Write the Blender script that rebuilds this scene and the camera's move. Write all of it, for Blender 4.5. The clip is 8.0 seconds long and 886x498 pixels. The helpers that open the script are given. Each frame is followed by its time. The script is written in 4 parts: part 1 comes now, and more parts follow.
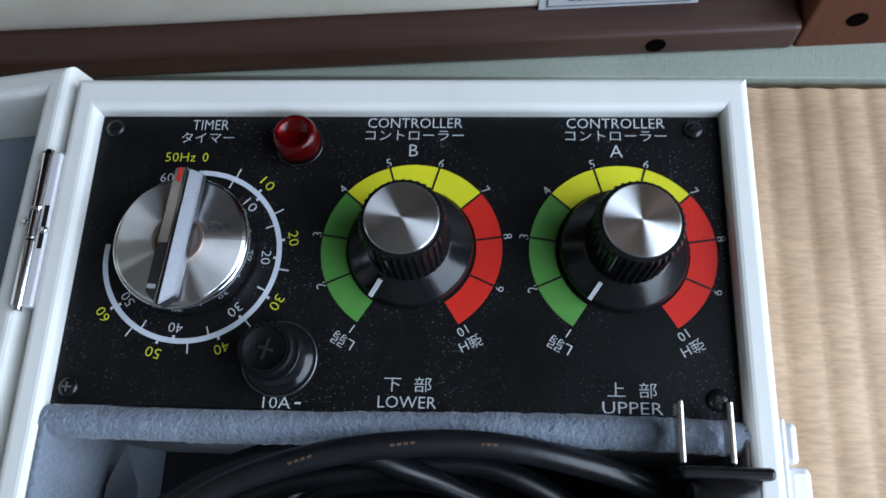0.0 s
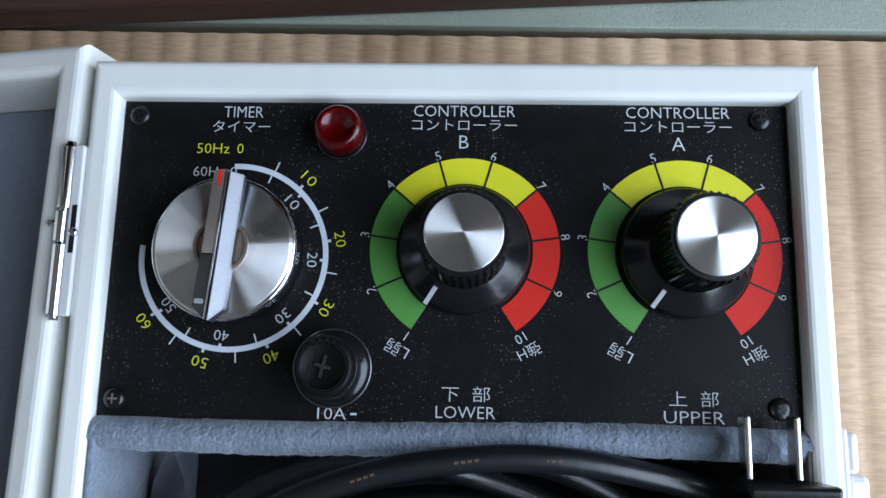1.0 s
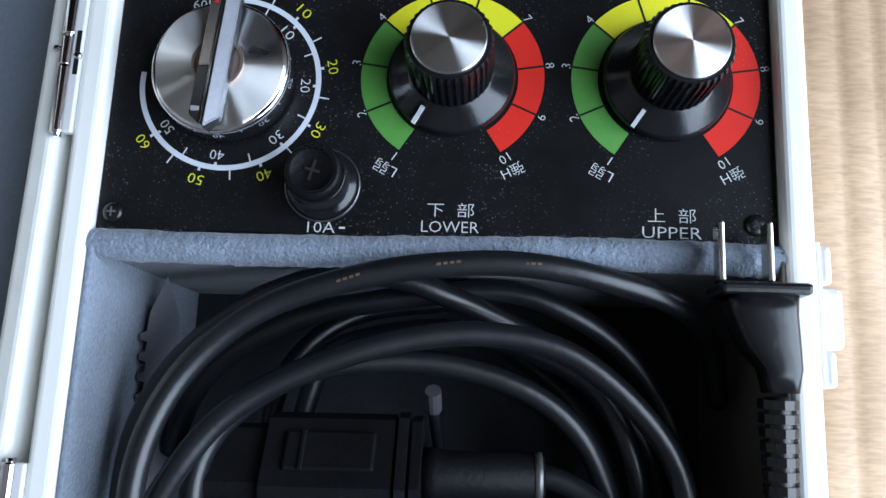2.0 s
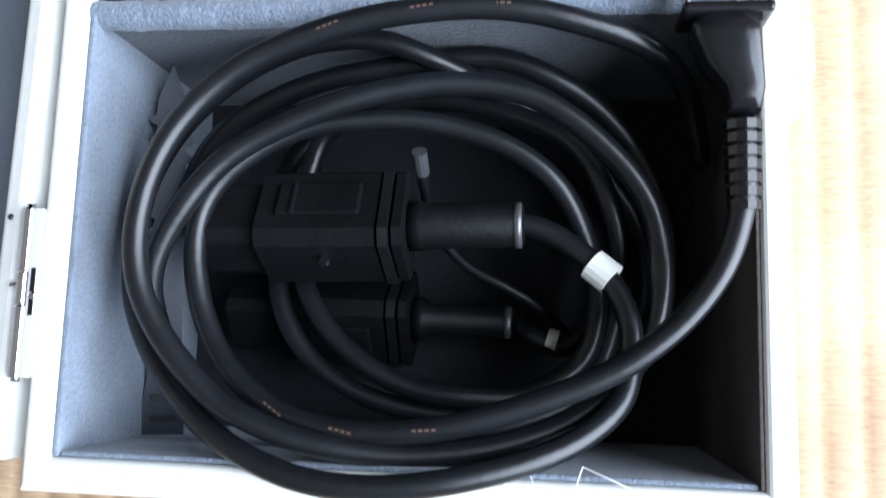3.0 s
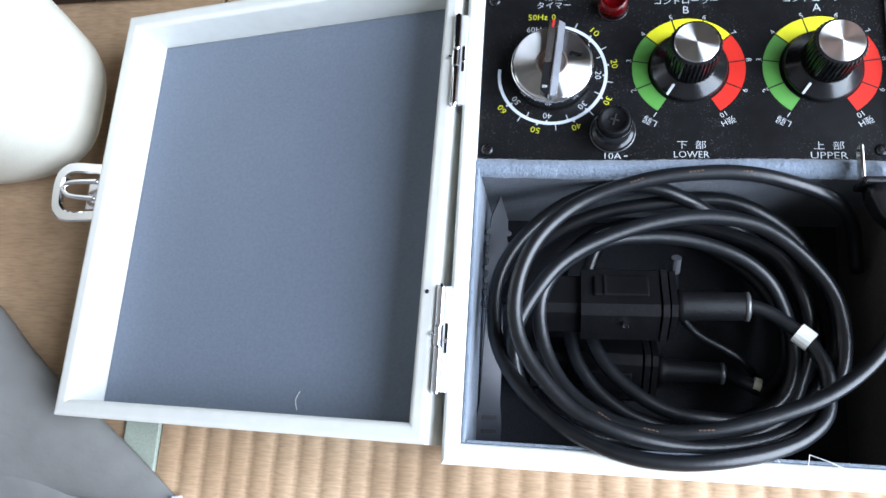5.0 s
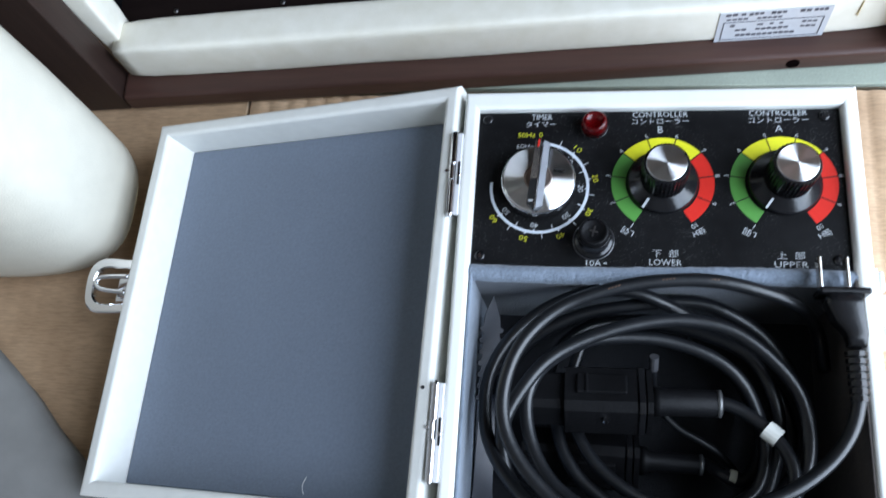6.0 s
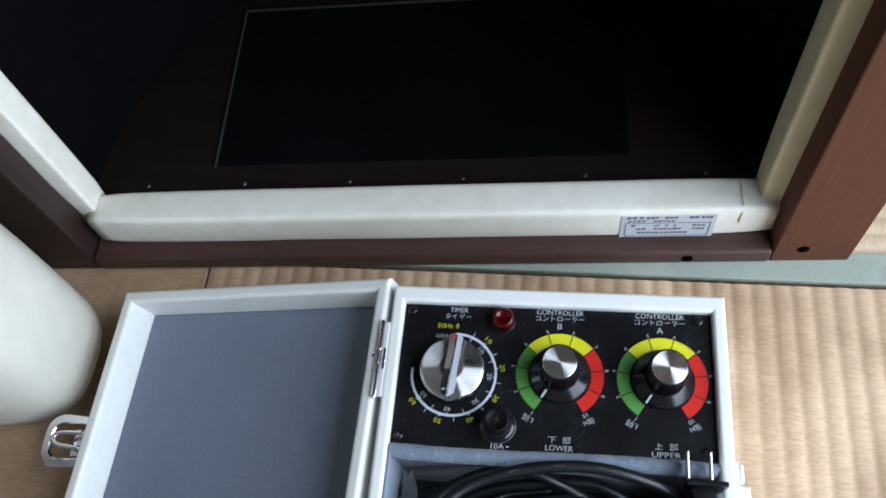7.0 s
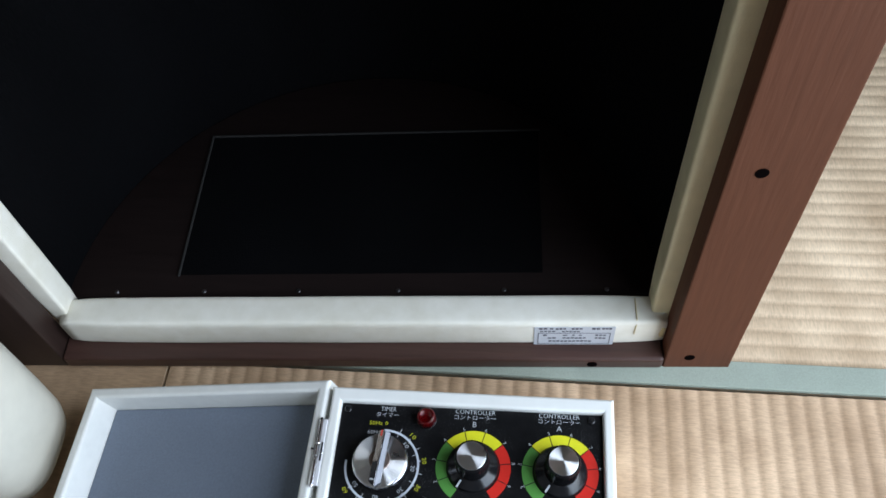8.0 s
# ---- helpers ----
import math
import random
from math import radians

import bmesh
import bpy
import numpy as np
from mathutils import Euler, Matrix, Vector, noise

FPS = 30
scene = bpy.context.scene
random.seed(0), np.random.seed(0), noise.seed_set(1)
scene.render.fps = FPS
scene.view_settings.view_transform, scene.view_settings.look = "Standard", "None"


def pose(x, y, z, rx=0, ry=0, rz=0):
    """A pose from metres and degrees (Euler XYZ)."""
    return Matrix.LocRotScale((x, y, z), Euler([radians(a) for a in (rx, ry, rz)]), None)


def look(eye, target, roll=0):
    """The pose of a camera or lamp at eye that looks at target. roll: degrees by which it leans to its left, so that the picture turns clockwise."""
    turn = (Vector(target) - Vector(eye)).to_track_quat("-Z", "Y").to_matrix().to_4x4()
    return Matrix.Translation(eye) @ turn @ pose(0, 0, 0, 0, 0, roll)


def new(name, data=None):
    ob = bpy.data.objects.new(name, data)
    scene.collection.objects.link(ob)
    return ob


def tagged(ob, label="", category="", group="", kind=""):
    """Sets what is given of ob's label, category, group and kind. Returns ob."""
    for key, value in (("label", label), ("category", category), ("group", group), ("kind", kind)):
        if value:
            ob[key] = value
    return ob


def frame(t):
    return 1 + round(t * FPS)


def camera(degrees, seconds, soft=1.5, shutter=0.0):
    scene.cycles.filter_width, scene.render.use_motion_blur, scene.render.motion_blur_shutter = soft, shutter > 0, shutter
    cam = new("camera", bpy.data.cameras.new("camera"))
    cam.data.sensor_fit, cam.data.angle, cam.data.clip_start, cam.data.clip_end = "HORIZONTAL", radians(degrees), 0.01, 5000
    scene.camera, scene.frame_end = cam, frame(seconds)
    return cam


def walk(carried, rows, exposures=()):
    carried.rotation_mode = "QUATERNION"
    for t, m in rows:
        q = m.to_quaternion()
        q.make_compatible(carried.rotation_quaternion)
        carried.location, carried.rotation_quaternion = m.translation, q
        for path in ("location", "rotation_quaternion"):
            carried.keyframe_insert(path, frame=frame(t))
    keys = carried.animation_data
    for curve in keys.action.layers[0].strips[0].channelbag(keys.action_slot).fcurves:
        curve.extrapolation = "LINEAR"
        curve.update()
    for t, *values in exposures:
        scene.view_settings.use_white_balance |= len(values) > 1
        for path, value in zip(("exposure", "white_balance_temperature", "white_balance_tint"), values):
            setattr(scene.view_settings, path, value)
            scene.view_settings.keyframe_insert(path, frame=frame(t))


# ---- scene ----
cam = camera(58.2, 8.0, 1.5, 0.2)
PATH = [
    (0, (0.033, -0.128, 0.32), (-0.109, 0.506, -1.571), -11.2),
    (0.5, (0.017, -0.1, 0.315), (-0.103, 0.271, -1.646), -17.1),
    (1, (0.009, -0.093, 0.32), (-0.067, 0.263, -1.647), -11.0),
    (1.5, (0.015, -0.123, 0.314), (-0.065, 0.243, -1.65), -11.0),
    (2, (0.018, -0.149, 0.317), (-0.09, 0.242, -1.641), -13.5),
    (2.2, (0.018, -0.146, 0.315), (-0.085, 0.029, -1.674), -29.0),
    (3.3, (0.053, -0.234, 0.318), (-0.317, 0.061, -1.625), -50.5),
    (3.5, (0.054, -0.242, 0.327), (-0.363, 0.069, -1.604), -53.1),
    (4, (0.018, -0.237, 0.384), (-0.305, 0.049, -1.569), -48.5),
    (4.5, (-0.034, -0.242, 0.43), (-0.299, 0.117, -1.519), -34.6),
    (4.7, (-0.052, -0.244, 0.449), (-0.327, 0.187, -1.484), -30.1),
    (5.8, (-0.043, -0.237, 0.496), (-0.408, 0.326, -1.388), -30.3),
    (6, (-0.032, -0.233, 0.508), (-0.394, 0.399, -1.354), -27.1),
    (6.5, (-0.009, -0.214, 0.547), (-0.357, 0.529, -1.277), -20.5),
    (7, (0.009, -0.205, 0.582), (-0.299, 0.663, -1.193), -15.9),
    (7.5, (0.033, -0.226, 0.625), (-0.186, 0.782, -1.088), -8.8),
    (8, (0.043, -0.23, 0.666), (-0.174, 0.84, -1.01), -8.0),
]
walk(cam, [(t, look(eye, target, roll)) for t, eye, target, roll in PATH],
     [(0, -0.2, 5850, 10), (1.5, 0.10, 5750, 10), (2.2, 0.38, 5850, 10), (3.3, 1.1, 6100, 12), (4.0, 1.2, 6100, 12), (4.7, 1.2, 6050, 12), (5.8, 0.66, 5900, 10),
      (6.5, 0.25, 5900, 10), (7.2, 0.13, 6000, 10), (8.0, 0.1, 6050, 10)])
WINDOW_POWER = 31.5

# ---- light ----
world = bpy.data.worlds.new("daylight")
scene.world = world
world.use_nodes = True
wn = world.node_tree
sky = wn.nodes.new("ShaderNodeTexSky")
sky.sky_type, sky.sun_disc = "NISHITA", False
sky.sun_elevation, sky.sun_rotation = radians(40), radians(100)
wn.links.new(sky.outputs[0], wn.nodes["Background"].inputs[0])
wn.nodes["Background"].inputs[1].default_value = 0.12

win = bpy.data.lights.new("window_light", "AREA")
win.shape, win.size, win.size_y, win.energy = "RECTANGLE", 1.3, 1.3, WINDOW_POWER
win.color = (0.80, 0.90, 1.0)
window_light = new("window_light", win)
window_light.matrix_world = look((0.82, -0.44, 0.72), (0.0, -0.40, 0.50))


# ---- materials ----
def material(name, colour, rough=0.5, metal=0.0, vary=0.12, grain=60.0, coarse=6.0, bump=0.0, bump_scale=200.0, stretch=(1, 1, 1),
             tint=None, specks=0.0, speck_colour=(0.5, 0.5, 0.48), coat=0.0, rough_vary=0.1, transmission=0.0, ior=1.45, sheen=0.0, spec=0.5):
    m = bpy.data.materials.new(name)
    m.use_nodes = True
    t = m.node_tree
    b = t.nodes["Principled BSDF"]
    n, link = t.nodes.new, t.links.new
    coord = n("ShaderNodeTexCoord")
    scale = n("ShaderNodeMapping")
    scale.inputs["Scale"].default_value = stretch
    link(coord.outputs["Object"], scale.inputs[0])

    def wave(s, detail=4.0):
        x = n("ShaderNodeTexNoise")
        x.inputs["Scale"].default_value, x.inputs["Detail"].default_value = s, detail
        link(scale.outputs[0], x.inputs["Vector"])
        return x.outputs["Fac"]

    fine, large = wave(grain), wave(coarse, 3.0)
    both = n("ShaderNodeMath")
    both.operation = "ADD"
    link(fine, both.inputs[0]), link(large, both.inputs[1])
    ramp = n("ShaderNodeMapRange")
    ramp.inputs["From Min"].default_value, ramp.inputs["From Max"].default_value = 0.7, 1.3
    link(both.outputs[0], ramp.inputs["Value"])
    mix = n("ShaderNodeMix")
    mix.data_type = "RGBA"
    low = [c * (1 - vary) for c in colour]
    high = [min(1, c * (1 + vary)) for c in (tint or colour)]
    mix.inputs["A"].default_value, mix.inputs["B"].default_value = (*low, 1), (*high, 1)
    link(ramp.outputs[0], mix.inputs["Factor"])
    out = mix.outputs["Result"]
    if specks:
        dust = n("ShaderNodeTexVoronoi")
        dust.inputs["Scale"].default_value = 760
        link(scale.outputs[0], dust.inputs["Vector"])
        near = n("ShaderNodeMapRange")
        near.inputs["From Min"].default_value, near.inputs["From Max"].default_value = 0.16, 0.05
        link(dust.outputs["Distance"], near.inputs["Value"])
        where = n("ShaderNodeMapRange")
        where.inputs["From Min"].default_value, where.inputs["From Max"].default_value = 0.40, 0.72
        link(wave(38.0, 3.0), where.inputs["Value"])
        film = n("ShaderNodeMapRange")
        film.inputs["From Min"].default_value, film.inputs["From Max"].default_value = 0.66, 0.90
        link(wave(1300.0, 2.0), film.inputs["Value"])
        most = n("ShaderNodeMath")
        most.operation = "MAXIMUM"
        link(near.outputs[0], most.inputs[0]), link(film.outputs[0], most.inputs[1])
        much = n("ShaderNodeMath")
        much.operation = "MULTIPLY"
        link(most.outputs[0], much.inputs[0]), link(where.outputs[0], much.inputs[1])
        amount = n("ShaderNodeMath")
        amount.operation = "MULTIPLY"
        link(much.outputs[0], amount.inputs[0])
        amount.inputs[1].default_value = specks
        over = n("ShaderNodeMix")
        over.data_type = "RGBA"
        link(out, over.inputs["A"])
        over.inputs["B"].default_value = (*speck_colour, 1)
        link(amount.outputs[0], over.inputs["Factor"])
        out = over.outputs["Result"]
    link(out, b.inputs["Base Color"])
    r = n("ShaderNodeMapRange")
    r.inputs["To Min"].default_value, r.inputs["To Max"].default_value = max(0.02, rough - rough_vary), min(1, rough + rough_vary)
    link(large, r.inputs["Value"])
    link(r.outputs[0], b.inputs["Roughness"])
    b.inputs["Metallic"].default_value, b.inputs["Coat Weight"].default_value = metal, coat
    b.inputs["Transmission Weight"].default_value, b.inputs["IOR"].default_value = transmission, ior
    b.inputs["Sheen Weight"].default_value, b.inputs["Specular IOR Level"].default_value = sheen, spec
    if bump:
        bm = n("ShaderNodeBump")
        bm.inputs["Strength"].default_value, bm.inputs["Distance"].default_value = bump, 0.001
        link(wave(bump_scale), bm.inputs["Height"])
        link(bm.outputs[0], b.inputs["Normal"])
    return m


def spun(name, colour, rough=0.25):
    """Lathe-turned metal: brightness fans out from the object's own axis."""
    m = material(name, colour, rough, 1.0, 0.03, 300, 40)
    t = m.node_tree
    b = t.nodes["Principled BSDF"]
    b.inputs["Anisotropic"].default_value, b.inputs["Anisotropic Rotation"].default_value = 1.0, 0.25
    tan = t.nodes.new("ShaderNodeTangent")
    tan.direction_type, tan.axis = "RADIAL", "Z"
    t.links.new(tan.outputs[0], b.inputs["Tangent"])
    return m


WHITE = material("white_paint", (0.80, 0.80, 0.76), 0.38, vary=0.03, grain=90, coarse=9, bump=0.12, bump_scale=130, stretch=(1, 0.25, 1))
WHITE_IN = material("white_paint_inside", (0.78, 0.78, 0.74), 0.5, vary=0.04, grain=120, coarse=14, bump=0.15, bump_scale=260)
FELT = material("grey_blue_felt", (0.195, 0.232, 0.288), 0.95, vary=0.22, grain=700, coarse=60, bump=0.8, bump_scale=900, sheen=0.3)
# same felt, with the coil's shade on the divider put into the colour
DIVIDERSHADE = material("shaded_divider_felt", (0.075, 0.087, 0.108), 0.95, vary=0.22, grain=700, coarse=60, bump=0.8, bump_scale=900, sheen=0.2)
# floor felt, near black: the deep shade under the cables is painted in
FLOORSHADE = material("shaded_floor_felt", (0.022, 0.023, 0.027), 0.95, vary=0.2, grain=500, coarse=30, bump=0.5, bump_scale=900)
# right wall's brown felt, its colour darkened as the unlit side
BROWNSHADE = material("shaded_brown_felt", (0.090, 0.078, 0.072), 0.95, vary=0.2, grain=500, coarse=30, bump=0.5, bump_scale=900)
LINING = material("slate_lining", (0.160, 0.190, 0.245), 0.85, vary=0.10, grain=500, coarse=9, bump=0.25, bump_scale=800, sheen=0.15)
PANEL = material("black_panel", (0.0065, 0.0065, 0.007), 0.40, spec=0.18, vary=0.3, grain=150, coarse=20, bump=0.05, bump_scale=700, specks=0.85, speck_colour=(0.38, 0.38, 0.37))
BLACK = material("black_plastic", (0.008, 0.008, 0.009), 0.22, vary=0.2, grain=200, coarse=25, bump=0.05, bump_scale=500)
MATTE = material("matte_black_plastic", (0.0055, 0.0055, 0.0062), 0.48, spec=0.15, vary=0.25, grain=160, coarse=30, bump=0.2, bump_scale=600)
RUBBER = material("cable_rubber", (0.0072, 0.0080, 0.0097), 0.34, spec=0.58, vary=0.3, grain=120, coarse=15, bump=0.08, bump_scale=400, specks=0.15, speck_colour=(0.25, 0.2, 0.15))
CHROME = material("chrome", (0.80, 0.80, 0.83), 0.12, 1.0, 0.04, 100, 20, rough_vary=0.05)
FOIL = material("silver_foil", (0.72, 0.74, 0.78), 0.42, 0.7, 0.1, 900, 60, bump=0.3, bump_scale=1500)
DULL = material("dull_screw", (0.12, 0.115, 0.115), 0.45, 1.0, 0.1)
HOLE = material("dark_hole", (0.003, 0.002, 0.002), 0.98, vary=0.1, spec=0.0)
STEEL = material("brass_plated_pin", (0.72, 0.68, 0.62), 0.25, 1.0, 0.06, 200, 30)
SPUN = spun("spun_aluminium", (0.92, 0.92, 0.92), 0.30)
SMOKE = material("dark_grip_side", (0.03, 0.03, 0.033), 0.2, vary=0.1)
RED = material("red_lamp_lens", (0.22, 0.002, 0.004), 0.22, vary=0.05, transmission=0.75, rough_vary=0.04)
INK = material("white_ink", (0.56, 0.58, 0.60), 0.5, vary=0.05, grain=400)
INK_Y = material("yellow_ink", (0.66, 0.66, 0.03), 0.5, vary=0.05, grain=400)
GREY_INK = material("pale_scale_ink", (0.58, 0.62, 0.68), 0.5, vary=0.05, grain=400)
GREEN = material("green_ink", (0.09, 0.27, 0.05), 0.45, vary=0.05, grain=300, specks=0.15)
YELLOW = material("yellow_scale_ink", (0.72, 0.70, 0.015), 0.45, vary=0.04, grain=300, specks=0.15)
REDI = material("red_ink", (0.62, 0.024, 0.014), 0.5, spec=0.3, vary=0.05, grain=300, specks=0.25)
GAP = material("black_ink", (0.008, 0.008, 0.008), 0.4, vary=0.1)
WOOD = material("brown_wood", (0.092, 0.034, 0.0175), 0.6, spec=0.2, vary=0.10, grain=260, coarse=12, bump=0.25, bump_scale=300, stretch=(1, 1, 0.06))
# rail wood, darkened in colour for the shade behind the box
WOODX = material("shaded_wood_rail", (0.054, 0.026, 0.020), 0.42, vary=0.25, grain=260, coarse=12, bump=0.25, bump_scale=300, stretch=(0.06, 1, 1))
# copy of the upright's wood with the left side's shadow in its colour
WOODSHADE = material("shaded_brown_wood", (0.024, 0.013, 0.010), 0.45, vary=0.25, grain=260, coarse=12, bump=0.25, bump_scale=300, stretch=(1, 1, 0.06))
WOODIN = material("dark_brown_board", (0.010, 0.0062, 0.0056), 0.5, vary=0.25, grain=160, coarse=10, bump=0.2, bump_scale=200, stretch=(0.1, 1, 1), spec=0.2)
CREAM = material("cream_vinyl", (0.76, 0.72, 0.60), 0.42, vary=0.05, grain=60, coarse=8, bump=0.25, bump_scale=900, tint=(0.80, 0.77, 0.68))
AGED = material("aged_cream_vinyl", (0.68, 0.61, 0.40), 0.42, vary=0.08, grain=60, coarse=8, bump=0.25, bump_scale=900)
STAIN = material("yellowed_vinyl", (0.60, 0.50, 0.28), 0.5, vary=0.15, grain=60, coarse=18, bump=0.3, bump_scale=500)
MESH = material("black_mesh_fabric", (0.0022, 0.0022, 0.0026), 0.95, vary=0.4, grain=500, coarse=12, bump=0.9, bump_scale=650, stretch=(1, 1, 0.35), spec=0.06)
TRIM = material("grey_piping", (0.022, 0.021, 0.020), 0.6, vary=0.1)
BAG = material("grey_vinyl", (0.150, 0.147, 0.140), 0.38, vary=0.12, grain=60, coarse=10, bump=0.3, bump_scale=200)
PAPER = material("label_foil", (0.52, 0.53, 0.56), 0.45, vary=0.05, grain=200)
PRINT = material("label_print", (0.09, 0.09, 0.11), 0.5, vary=0.05)
TUFT = material("white_lint", (0.75, 0.75, 0.75), 0.8, vary=0.05)
HERI = material("sage_cloth_border", (0.31, 0.345, 0.285), 0.85, vary=0.12, grain=900, coarse=14, bump=0.5, bump_scale=1500, stretch=(1, 1, 1))
WALL = material("plaster_wall", (0.50, 0.49, 0.47), 0.9, vary=0.06, grain=80, coarse=3, bump=0.3, bump_scale=300)
CEIL = material("ceiling_board", (0.48, 0.455, 0.42), 0.8, vary=0.12, grain=60, coarse=4, stretch=(0.1, 1, 1))


def rush(name, along, low=(0.42, 0.270, 0.155), high=(0.54, 0.378, 0.240)):
    """Woven rush: strands run across the ridges, with pale and tan patches."""
    across = (1, 0.02, 1) if along == "y" else (0.02, 1, 1)
    m = material(name, low, 0.6, vary=0.12, grain=14, coarse=7, tint=high)
    t = m.node_tree
    n, link = t.nodes.new, t.links.new
    b = t.nodes["Principled BSDF"]
    coord = n("ShaderNodeTexCoord")
    mp = n("ShaderNodeMapping")
    mp.inputs["Scale"].default_value = (0.12, 1, 1) if along == "y" else (1, 0.12, 1)
    link(coord.outputs["Object"], mp.inputs[0])
    strand = n("ShaderNodeTexNoise")
    strand.inputs["Scale"].default_value, strand.inputs["Detail"].default_value = 900, 3
    link(mp.outputs[0], strand.inputs["Vector"])
    old = b.inputs["Base Color"].links[0].from_socket
    mix = n("ShaderNodeMix")
    mix.data_type, mix.blend_type = "RGBA", "MULTIPLY"
    mix.inputs["Factor"].default_value = 0.5
    tone = n("ShaderNodeMapRange")
    tone.inputs["From Min"].default_value, tone.inputs["From Max"].default_value = 0.3, 0.62
    tone.inputs["To Min"].default_value, tone.inputs["To Max"].default_value = 0.62, 1.1
    link(strand.outputs["Fac"], tone.inputs["Value"])
    link(old, mix.inputs["A"]), link(tone.outputs[0], mix.inputs["B"])
    link(mix.outputs["Result"], b.inputs["Base Color"])
    bp = n("ShaderNodeBump")
    bp.inputs["Strength"].default_value, bp.inputs["Distance"].default_value = 0.35, 0.0005
    link(strand.outputs["Fac"], bp.inputs["Height"])
    link(bp.outputs[0], b.inputs["Normal"])
    return m


# left mat's rush, a little darker than the lengthwise one
RUSH_L = rush("left_tatami_rush", "y", (0.37, 0.240, 0.138), (0.45, 0.305, 0.185))
RUSH_Y, RUSH_X = rush("tatami_rush_lengthwise", "y"), rush("tatami_rush_crosswise", "x", (0.56, 0.40, 0.25), (0.68, 0.52, 0.35))


# ---- mesh helpers ----
def part(name, bm, mat, parent=None, label="", smooth=False, kind=""):
    me = bpy.data.meshes.new(name)
    if smooth:
        for f in bm.faces:
            f.smooth = len(f.verts) <= 4
    bm.to_mesh(me)
    bm.free()
    me.materials.append(mat)
    ob = new(name, me)
    if parent:
        ob.parent = parent
        ob.matrix_parent_inverse = Matrix.Translation(parent.location).inverted() if parent.type == "EMPTY" else Matrix()
    return tagged(ob, label=label, kind=kind)


def thing(name, at, label, category, group="", kind=""):
    ob = new(name)
    ob.empty_display_size = 0.02
    ob.location = at
    return tagged(ob, label, category, group, kind)


def box(x0, x1, y0, y1, z0, z1, bevel=0.0, seg=2, m=None, bm=None):
    b = bmesh.new()
    bmesh.ops.create_cube(b, size=1)
    for v in b.verts:
        v.co = (x0 + (v.co.x + 0.5) * (x1 - x0), y0 + (v.co.y + 0.5) * (y1 - y0), z0 + (v.co.z + 0.5) * (z1 - z0))
    if bevel:
        bmesh.ops.bevel(b, geom=list(b.edges), offset=bevel, segments=seg, profile=0.5, affect="EDGES")
    if m:
        bmesh.ops.transform(b, matrix=m, verts=b.verts)
    return join(bm, b)


def join(bm, b):
    if bm is None:
        return b
    me = bpy.data.meshes.new("tmp")
    b.to_mesh(me)
    b.free()
    bm.from_mesh(me)
    bpy.data.meshes.remove(me)
    return bm


def lathe(profile, steps=48, m=None, bm=None, cap=True):
    """Turns (radius, height) rows round z."""
    b = bmesh.new()
    rings = []
    for r, z in profile:
        rings.append([b.verts.new((r * math.cos(2 * math.pi * i / steps), r * math.sin(2 * math.pi * i / steps), z)) for i in range(steps)])
    for a, c in zip(rings, rings[1:]):
        for i in range(steps):
            b.faces.new((a[i], a[(i + 1) % steps], c[(i + 1) % steps], c[i]))
    if cap:
        b.faces.new(rings[0][::-1]), b.faces.new(rings[-1])
    if m:
        bmesh.ops.transform(b, matrix=m, verts=b.verts)
    bmesh.ops.recalc_face_normals(b, faces=b.faces)
    return join(bm, b)


def at(x, y, z, *turn):
    return pose(x, y, z, *turn)


def tube(points, r, sides=12, bm=None):
    """A round tube along points."""
    b = bmesh.new()
    pts = [Vector(p) for p in points]
    if len(pts) == 2:
        p, q = pts
        pts = [p, p.lerp(q, 0.03), p.lerp(q, 0.97), q]
    up, rings = Vector((0, 0, 1)), []
    for i, p in enumerate(pts):
        d = (pts[min(i + 1, len(pts) - 1)] - pts[max(i - 1, 0)]).normalized()
        s = d.cross(up)
        s = s.normalized() if s.length > 1e-4 else Vector((1, 0, 0))
        u = s.cross(d)
        rr = r(i / (len(pts) - 1)) if callable(r) else r
        rings.append([b.verts.new(p + rr * (s * math.cos(2 * math.pi * k / sides) + u * math.sin(2 * math.pi * k / sides))) for k in range(sides)])
    for a, c in zip(rings, rings[1:]):
        for k in range(sides):
            b.faces.new((a[k], a[(k + 1) % sides], c[(k + 1) % sides], c[k]))
    b.faces.new(rings[0][::-1]), b.faces.new(rings[-1])
    bmesh.ops.recalc_face_normals(b, faces=b.faces)
    return join(bm, b)


def smooth_path(keys, per=8):
    """Catmull-Rom through the keys, of any width."""
    keys = [np.array(k, float) for k in keys]
    keys = [2 * keys[0] - keys[1]] + keys + [2 * keys[-1] - keys[-2]]
    out = []
    for a, b, c, d in zip(keys, keys[1:], keys[2:], keys[3:]):
        for i in range(per):
            t = i / per
            out.append(0.5 * (2 * b + (c - a) * t + (2 * a - 5 * b + 4 * c - d) * t * t + (3 * b - a - 3 * c + d) * t ** 3))
    return out + [keys[-2]]


def slab(outline, z0, z1, bm=None, m=None):
    """A flat plate with the given outline."""
    b = bmesh.new()
    low = [b.verts.new((x, y, z0)) for x, y in outline]
    high = [b.verts.new((x, y, z1)) for x, y in outline]
    b.faces.new(low[::-1]), b.faces.new(high)
    for i in range(len(low)):
        j = (i + 1) % len(low)
        b.faces.new((low[i], low[j], high[j], high[i]))
    if m:
        bmesh.ops.transform(b, matrix=m, verts=b.verts)
    bmesh.ops.recalc_face_normals(b, faces=b.faces)
    return join(bm, b)


